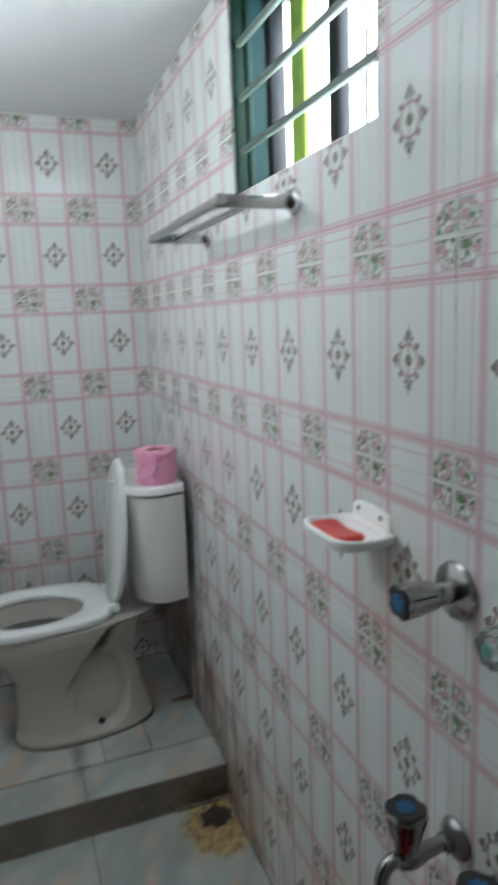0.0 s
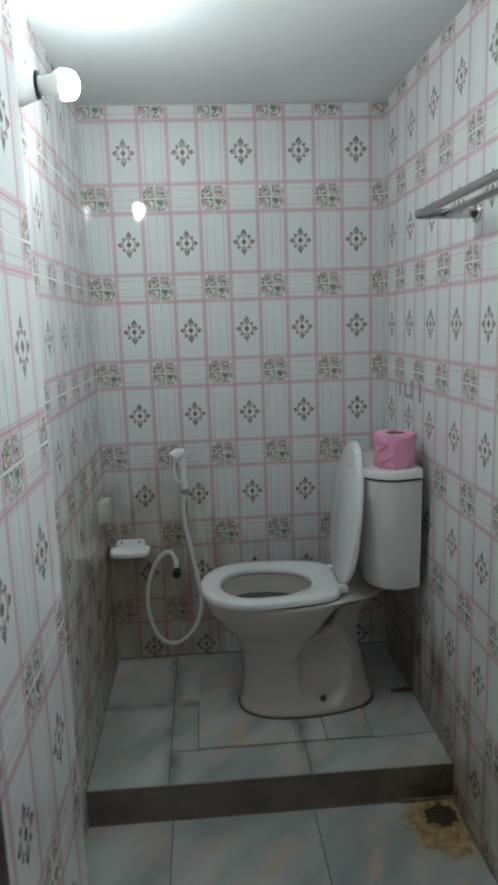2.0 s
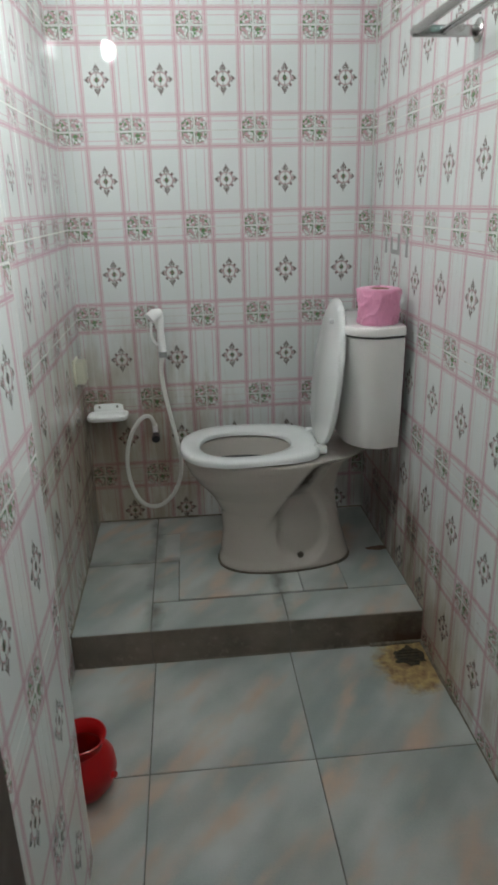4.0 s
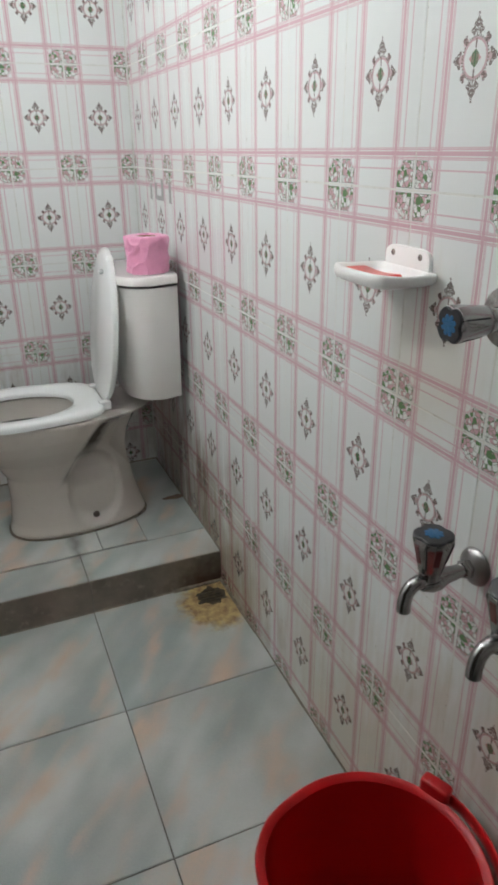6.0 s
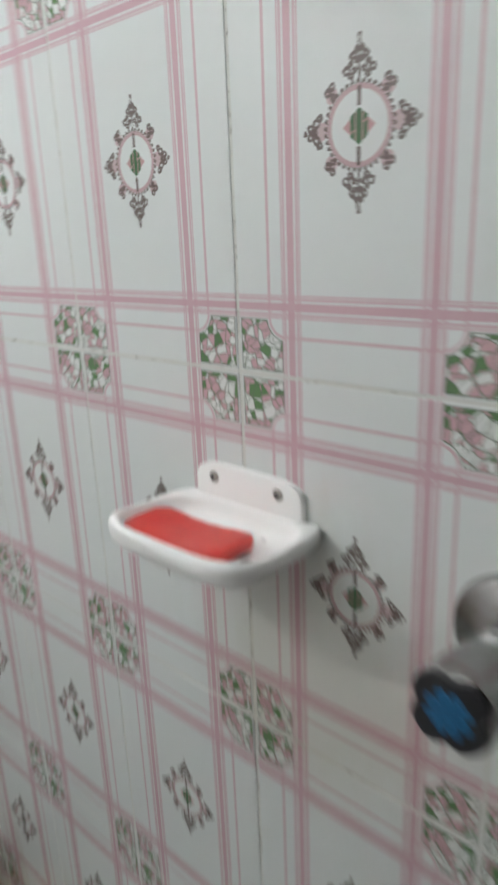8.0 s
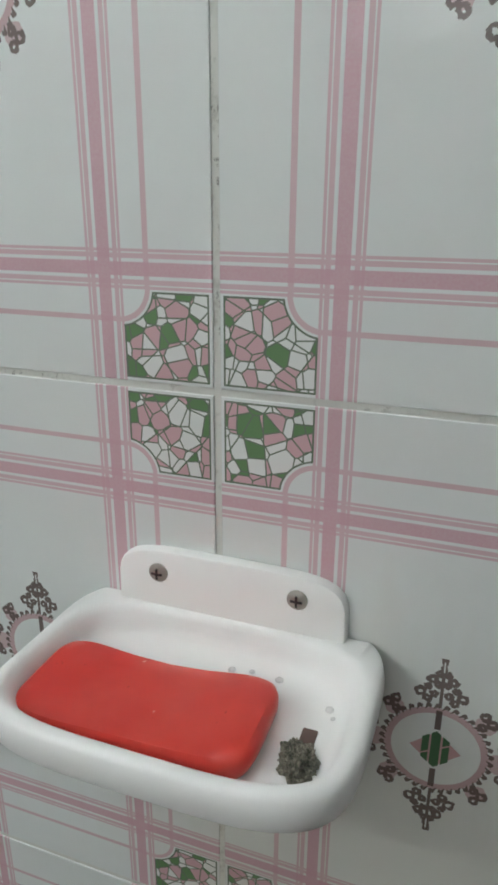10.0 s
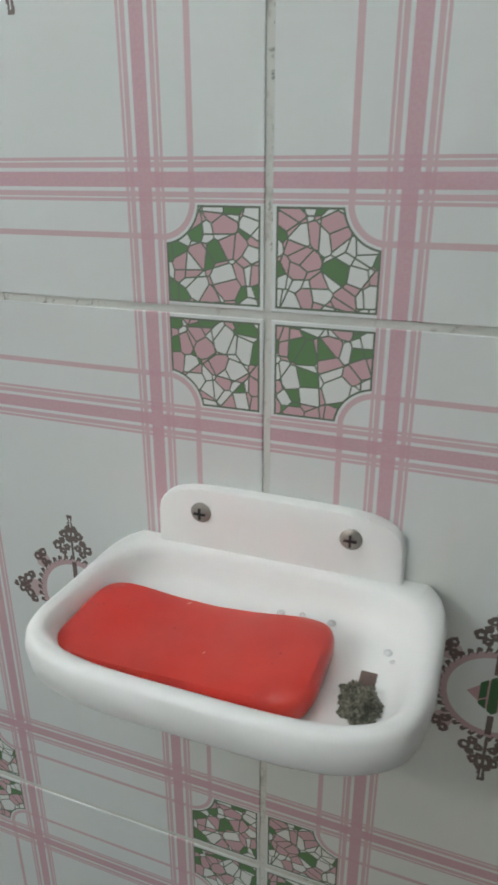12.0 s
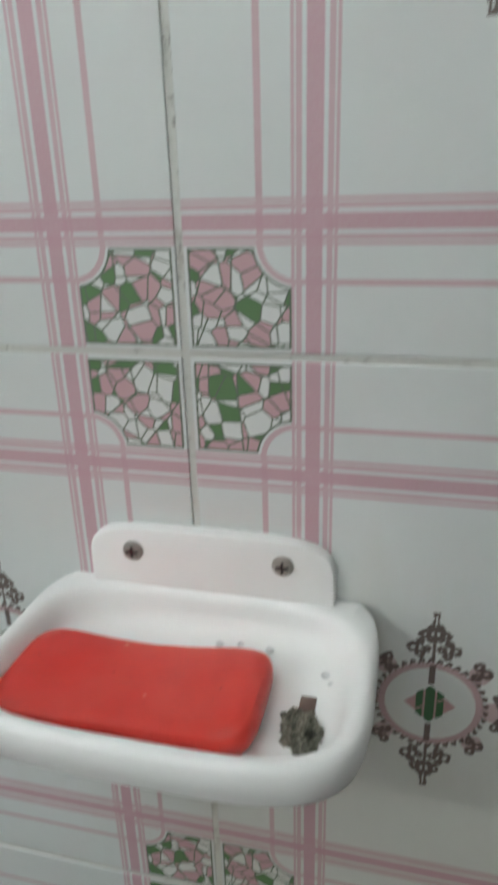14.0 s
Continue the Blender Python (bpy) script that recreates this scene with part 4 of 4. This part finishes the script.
# ---- bidet spray ----
def bidet_spray():
    x, z = -0.758, 0.938
    t = thing("bidet_spray", "white hand spray with its hose hooked on the wall", "bidet spray", (x, 0, z))
    part("bracket", box((x - 0.016, -0.020, z - 0.030), (x + 0.016, -0.0006, z + 0.016), 0.005), WHITE_PLASTIC, t)
    part("handle", tube([(x + 0.006, -0.048, z - 0.105), (x + 0.004, -0.046, z - 0.06), (x + 0.002, -0.044, z - 0.01), (x + 0.004, -0.046, z + 0.022), (x - 0.004, -0.052, z + 0.038)],
                        [0.0125, 0.0135, 0.0125, 0.0130, 0.0150], 20), WHITE_PLASTIC, t)
    part("head", tube([(x + 0.006, -0.050, z + 0.034), (x - 0.014, -0.062, z + 0.030), (x - 0.030, -0.070, z + 0.016)], [0.014, 0.019, 0.022], 24), WHITE_PLASTIC, t)
    part("trigger", tube([(x - 0.026, -0.058, z + 0.004), (x - 0.031, -0.056, z - 0.03), (x - 0.026, -0.052, z - 0.062), (x - 0.010, -0.048, z - 0.080)], 0.0050, 12, smooth=2), WHITE_PLASTIC, t)
    part("collar", turned([(0.0150, 0), (0.0150, 0.018), (0.0130, 0.020)], (x + 0.006, -0.048, z - 0.124), "z", 20), GREY_PLASTIC, t, "grey collar")
    pts = [(x + 0.006, -0.048, z - 0.120), (-0.764, -0.046, 0.770), (-0.752, -0.048, 0.660), (-0.725, -0.06, 0.53), (-0.706, -0.07, 0.42), (-0.722, -0.07, 0.33), (-0.765, -0.06, 0.26),
           (-0.822, -0.05, 0.228), (-0.875, -0.045, 0.252), (-0.906, -0.045, 0.33), (-0.914, -0.045, 0.42), (-0.900, -0.045, 0.50), (-0.873, -0.05, 0.560), (-0.840, -0.05, 0.598), (-0.812, -0.045, 0.596), (-0.800, -0.04, 0.560)]
    part("hose", tube(pts, 0.0076, 12, smooth=2), HOSE, t)
    v = part("valve", tube([(-0.798, -0.0006, 0.520), (-0.798, -0.045, 0.520)], 0.0125, 20), STEEL, t, "dull steel angle valve")
    part("outlet", tube([(-0.799, -0.034, 0.520), (-0.800, -0.036, 0.562)], 0.0095, 16), WHITE_PLASTIC, v)
    part("knob", tube([(-0.798, -0.046, 0.516), (-0.798, -0.066, 0.512)], [0.0165, 0.0150], 16), BLACK, v, "black knob")


GREY_PLASTIC = plain("grey_plastic", (0.33, 0.34, 0.34), 0.4)
bidet_spray()


def wall_box():
    t = thing("wall_box", "small cream plastic box on the tiled wall", "box", (X_LEFT, -0.165, 0.800))
    part("back_plate", box((X_LEFT + 0.0005, -0.205, 0.758), (X_LEFT + 0.007, -0.118, 0.846), 0.002), CREAM, t)
    part("body", box((X_LEFT + 0.0072, -0.200, 0.764), (X_LEFT + 0.034, -0.128, 0.838), 0.004, 3), CREAM, t)
    part("cover", box((X_LEFT + 0.0342, -0.196, 0.768), (X_LEFT + 0.037, -0.132, 0.834), 0.001), CREAM, t)


wall_box()


def red_pot():
    cx, cy = -0.951, -1.185
    t = thing("jug", "round red plastic jug standing on the floor by the wall", "jug", (cx, cy, FZ))
    prof = [(0.036, 0.0), (0.040, 0.002), (0.060, 0.030), (0.069, 0.062), (0.066, 0.090), (0.052, 0.112), (0.044, 0.122), (0.046, 0.134), (0.053, 0.146), (0.055, 0.150), (0.052, 0.151),
            (0.047, 0.145), (0.041, 0.132), (0.040, 0.122), (0.048, 0.110), (0.062, 0.090), (0.065, 0.062), (0.056, 0.032), (0.034, 0.006)]
    prof = [(r * 1.06, h * 1.06) for r, h in prof]
    part("body", turned(prof, (cx, cy, FZ), "z", 48), RED, t)
    part("spout", tube([(cx + 0.060, cy - 0.026, FZ + 0.066), (cx + 0.074, cy - 0.032, FZ + 0.072)], [0.010, 0.007], 16), RED, t)
    part("handle", tube([(cx - 0.045, cy + 0.01, FZ + 0.125), (cx - 0.075, cy + 0.015, FZ + 0.11), (cx - 0.074, cy + 0.015, FZ + 0.06), (cx - 0.064, cy + 0.012, FZ + 0.05)], 0.006, 12, smooth=2), RED, t)


red_pot()


def supply_hose():
    t = thing("supply_hose", "grey water hose from the wall to the cistern", "hose", (-0.11, -0.21, 0.34))
    part("stopcock", tube([(-0.125, -0.0006, 0.335), (-0.125, -0.060, 0.335)], 0.011, 16), STEEL, t)
    part("hose", tube([(-0.125, -0.050, 0.335), (-0.122, -0.075, 0.36), (-0.10, -0.13, 0.44), (-0.095, -0.19, 0.53), (-0.095, -0.20, 0.597)], 0.0065, 12, smooth=2), STEEL, t)


supply_hose()


# ---- drain and stains ----
def blot(name, at, a, b, material, seed, z, label, smooth=0.35, n=64, clip=None):
    """An irregular flat stain."""
    bm = bmesh.new()
    pts = []
    for i in range(n):
        t = 2 * math.pi * i / n
        k = 1 + smooth * noise.noise(Vector((math.cos(t) * 1.6 + seed, math.sin(t) * 1.6, seed))) + 0.12 * noise.noise(Vector((math.cos(t) * 6, math.sin(t) * 6, seed)))
        x, y = at[0] + a * k * math.cos(t), at[1] + b * k * math.sin(t)
        if clip:
            x, y = min(x, clip[0]), min(y, clip[1])
        pts.append(bm.verts.new((x, y, z)))
    bm.faces.new(pts)
    return tagged(new(name, mesh_of(name, bm, material, False)), label, "stain", kind="structure")


SOOT = stain_material("dark_sludge", (0.03, 0.028, 0.022), (0.09, 0.07, 0.04), 70)
RUST = stain_material("rust", (0.10, 0.05, 0.03), (0.20, 0.12, 0.07), 60)
blot("stain", (-0.030, -0.352), 0.040, 0.016, RUST, 8.4, STEP_Z + 0.0022, "dark rusty stain behind the toilet", clip=(-0.001, 0))


def drain():
    cx, cy = -0.060, -0.810
    t = thing("floor_drain", "blackened floor drain in the corner by the step", "drain", (cx, cy, FZ))
    bm = bmesh.new()
    pts = [bm.verts.new((cx + 0.045 * (1 + 0.5 * noise.noise(Vector((math.cos(a) * 3, math.sin(a) * 3, 2)))) * math.cos(a), cy + 0.042 * (1 + 0.5 * noise.noise(Vector((math.cos(a) * 3, math.sin(a) * 3, 5)))) * math.sin(a), FZ + 0.0026)) for a in [2 * math.pi * i / 48 for i in range(48)]]
    bm.faces.new(pts)
    part("sludge", bm, SOOT, t, smooth=False)
    for k in range(5):
        y = cy - 0.026 + 0.013 * k
        w = math.sqrt(max(0, 0.036 ** 2 - (y - cy) ** 2))
        part("bar", box((cx - w, y - 0.002, FZ + 0.003), (cx + w, y + 0.002, FZ + 0.006), 0.001), SOOT, t)


drain()


# ---- grime along the floor's edges ----
def bead(name, a, b, size, seed, label):
    """An uneven line of grime in a joint."""
    a, b = Vector(a), Vector(b)
    n = max(12, int((b - a).length / 0.02))
    pts = [a.lerp(b, i / n) for i in range(n + 1)]
    radii = [size * (0.65 + 0.6 * abs(noise.noise(Vector((i * 0.31, seed, 0))) + 0.3)) for i in range(n + 1)]
    return tagged(new(name, mesh_of(name, tube(pts, radii, 7), GRIME)), label, "trim", kind="structure")


bead("trim", (0, STEP_Y, FZ), (0, -2.9, FZ), 0.0045, 1.3, "dark grime in the joint between floor and wall")
bead("trim", (0, 0, STEP_Z), (0, STEP_Y, STEP_Z), 0.0040, 2.7, "dark grime in the joint between platform and wall")
bead("trim", (X_LEFT, 0, STEP_Z), (0, 0, STEP_Z), 0.0060, 4.1, "dark grime in the joint behind the toilet")
bead("trim", (X_LEFT, 0, STEP_Z), (X_LEFT, STEP_Y, STEP_Z), 0.0055, 5.2, "dark grime in the joint beside the platform")
bead("trim", (X_LEFT, STEP_Y, FZ), (0, STEP_Y, FZ), 0.0030, 6.6, "dark grime at the foot of the step")
bead("stain", (-0.16, STEP_Y - 0.001, FZ + 0.002), (0, STEP_Y - 0.001, FZ + 0.003), 0.0075, 7.7, "rusty crust at the foot of the step")
bead("stain", (-0.001, STEP_Y, FZ + 0.001), (-0.001, -1.02, FZ + 0.001), 0.0070, 9.2, "brown crust along the wall by the drain")


TAPE = plain("old_tape", (0.25, 0.25, 0.245), 0.6, scale=90, spread=0.4)


def residue():
    """Torn bits of old sticking tape on the tiles near the corner."""
    t = thing("tape", "grey torn bits of sticking tape on the tiled wall", "tape", (0, -0.30, 1.185))
    for ya, yb, za, zb in ((-0.415, -0.398, 1.158, 1.214), (-0.335, -0.318, 1.160, 1.222), (-0.318, -0.262, 1.160, 1.174), (-0.262, -0.250, 1.163, 1.210), (-0.205, -0.190, 1.158, 1.206)):
        part("strip", box((-0.0010, ya - 0.003, za), (-0.0003, yb + 0.003, zb)), TAPE, t, smooth=False)


residue()


# ---- tiles: walls, floor and platform ----
def tile_mesh(name, u0, u1, v0, v1, material, cu=0.0, cv=0.0, thick=TT, edge=0.0003):
    """A tile from (u0, v0) to (u1, v1), its face at w = 0 and its body behind; the print is centred on (cu, cv)."""
    e = edge
    pts = [(u0, v0, -thick), (u1, v0, -thick), (u1, v1, -thick), (u0, v1, -thick),
           (u0, v0, -e), (u1, v0, -e), (u1, v1, -e), (u0, v1, -e),
           (u0 + e, v0 + e, 0), (u1 - e, v0 + e, 0), (u1 - e, v1 - e, 0), (u0 + e, v1 - e, 0)]
    faces = [(8, 9, 10, 11)]
    for i in range(4):
        j = (i + 1) % 4
        faces += [(i, j, 4 + j, 4 + i), (4 + i, 4 + j, 8 + j, 8 + i)]
    me = bpy.data.meshes.new(name)
    me.from_pydata(pts, [], faces)
    uv = me.uv_layers.new(name="metres")
    for loop in me.loops:
        p = me.vertices[loop.vertex_index].co
        uv.data[loop.index].uv = (p.x - cu, p.y - cv)
    me.materials.append(material)
    return me


AXES = {"east": Matrix(((0, 0, -1, 0), (-1, 0, 0, 0), (0, 1, 0, 0), (0, 0, 0, 1))),
        "north": Matrix(((1, 0, 0, 0), (0, 0, -1, 0), (0, 1, 0, 0), (0, 0, 0, 1))),
        "west": Matrix(((0, 0, 1, 0), (1, 0, 0, 0), (0, 1, 0, 0), (0, 0, 0, 1)))}
FULL = tile_mesh("tile", -TW / 2 + GAP / 2, TW / 2 - GAP / 2, -TH / 2 + GAP / 2, TH / 2 - GAP / 2, TILE)
CUTS = {}


def without(rect, hole):
    """What is left of a rectangle beside a hole, as rectangles."""
    a0, a1, b0, b1 = rect
    h0, h1, k0, k1 = hole
    if h0 >= a1 or h1 <= a0 or k0 >= b1 or k1 <= b0:
        return [rect]
    out = []
    if h0 > a0:
        out.append((a0, h0, b0, b1))
    if h1 < a1:
        out.append((h1, a1, b0, b1))
    m0, m1 = max(a0, h0), min(a1, h1)
    if k0 > b0:
        out.append((m0, m1, b0, k0))
    if k1 < b1:
        out.append((m0, m1, k1, b1))
    return out


def tiled(wall, way, at, joint, lo, hi, zlo, zhi, hole=None):
    """Lays tiles on a wall between lo and hi along it and between two heights; joint: one joint's place along it."""
    first = math.floor((lo - joint) / TW + 1e-6)
    last = math.ceil((hi - joint) / TW - 1e-6)
    rng = random.Random(len(wall.name) * 7 + 3)
    for k in range(first, last):
        for j in range(math.floor((zlo - Z_ROW) / TH + 1e-6), math.ceil((zhi - Z_ROW) / TH - 1e-6)):
            c, d = joint + (k + 0.5) * TW, Z_ROW + (j + 0.5) * TH
            g = GAP / 2
            rect = (max(c - TW / 2 + g, lo + 0.0004), min(c + TW / 2 - g, hi - 0.0004), max(d - TH / 2 + g, zlo), min(d + TH / 2 - g, zhi - 0.0006))
            for a0, a1, b0, b1 in (without(rect, hole) if hole else [rect]):
                if a1 - a0 < 0.006 or b1 - b0 < 0.006:
                    continue
                key = tuple(round(q, 4) for q in (a0 - c, a1 - c, b0 - d, b1 - d))
                if key == tuple(round(q, 4) for q in (-TW / 2 + g, TW / 2 - g, -TH / 2 + g, TH / 2 - g)):
                    me = FULL
                else:
                    me = CUTS.get(key) or CUTS.setdefault(key, tile_mesh("cut_tile", *key, TILE))
                ob = new("tile", me)
                ob.parent = wall
                tilt = Matrix.Rotation(rng.uniform(-0.0011, 0.0011), 4, "X") @ Matrix.Rotation(rng.uniform(-0.0011, 0.0011), 4, "Y")
                ob.matrix_local = at @ AXES[way] @ Matrix.Translation((c, d, rng.uniform(0, 0.0002))) @ tilt


# along the east wall the measure runs against y, along the west walls with it
tiled(wall_right, "east", Matrix(), -COL_R, 0.0, -Y_END, FZ, CEIL, (-WIN[1], -WIN[0], WIN[2], WIN[3]))
tiled(wall_back, "north", Matrix(), COL_B, X_LEFT, 0.0, STEP_Z, CEIL)
tiled(wall_left, "west", Matrix.Translation((X_LEFT, 0, 0)), -0.213, Y_EDGE, 0.0, FZ, CEIL)
tiled(wall_near, "west", Matrix.Translation((X_NEAR, 0, 0)), -1.569, -1.786, Y_EDGE, FZ, CEIL)


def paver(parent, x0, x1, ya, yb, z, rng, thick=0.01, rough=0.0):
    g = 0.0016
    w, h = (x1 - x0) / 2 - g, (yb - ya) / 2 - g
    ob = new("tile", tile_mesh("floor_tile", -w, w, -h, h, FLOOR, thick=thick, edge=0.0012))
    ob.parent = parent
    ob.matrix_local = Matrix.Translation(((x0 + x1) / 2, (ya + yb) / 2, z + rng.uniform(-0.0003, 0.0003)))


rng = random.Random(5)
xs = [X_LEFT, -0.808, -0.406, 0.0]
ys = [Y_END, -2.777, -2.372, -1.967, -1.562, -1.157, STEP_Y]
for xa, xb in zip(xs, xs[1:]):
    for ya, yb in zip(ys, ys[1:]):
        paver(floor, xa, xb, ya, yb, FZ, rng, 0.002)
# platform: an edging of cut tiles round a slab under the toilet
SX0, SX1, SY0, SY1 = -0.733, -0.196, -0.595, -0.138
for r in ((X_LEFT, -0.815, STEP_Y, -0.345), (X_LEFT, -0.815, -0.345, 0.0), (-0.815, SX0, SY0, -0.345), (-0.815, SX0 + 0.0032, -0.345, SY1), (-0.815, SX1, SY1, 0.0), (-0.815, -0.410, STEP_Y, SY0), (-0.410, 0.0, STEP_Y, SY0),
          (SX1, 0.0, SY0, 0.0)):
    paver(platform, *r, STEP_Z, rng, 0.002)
for r in ((SX0, -0.338, SY0, SY1), (-0.338, SX1, SY0, SY1)):
    paver(platform, *r, STEP_Z + 0.004, rng, 0.006)
for xa, xb in ((X_LEFT, -0.815), (-0.815, -0.405), (-0.405, 0.0)):
    ob = new("riser", tile_mesh("riser", -(xb - xa) / 2 + 0.001, (xb - xa) / 2 - 0.001, -(STEP_Z - FZ) / 2 + 0.001, (STEP_Z - FZ) / 2 - 0.003, RISER))
    ob.parent = platform
    ob.matrix_local = Matrix.Translation(((xa + xb) / 2, STEP_Y, (STEP_Z + FZ) / 2)) @ AXES["north"]
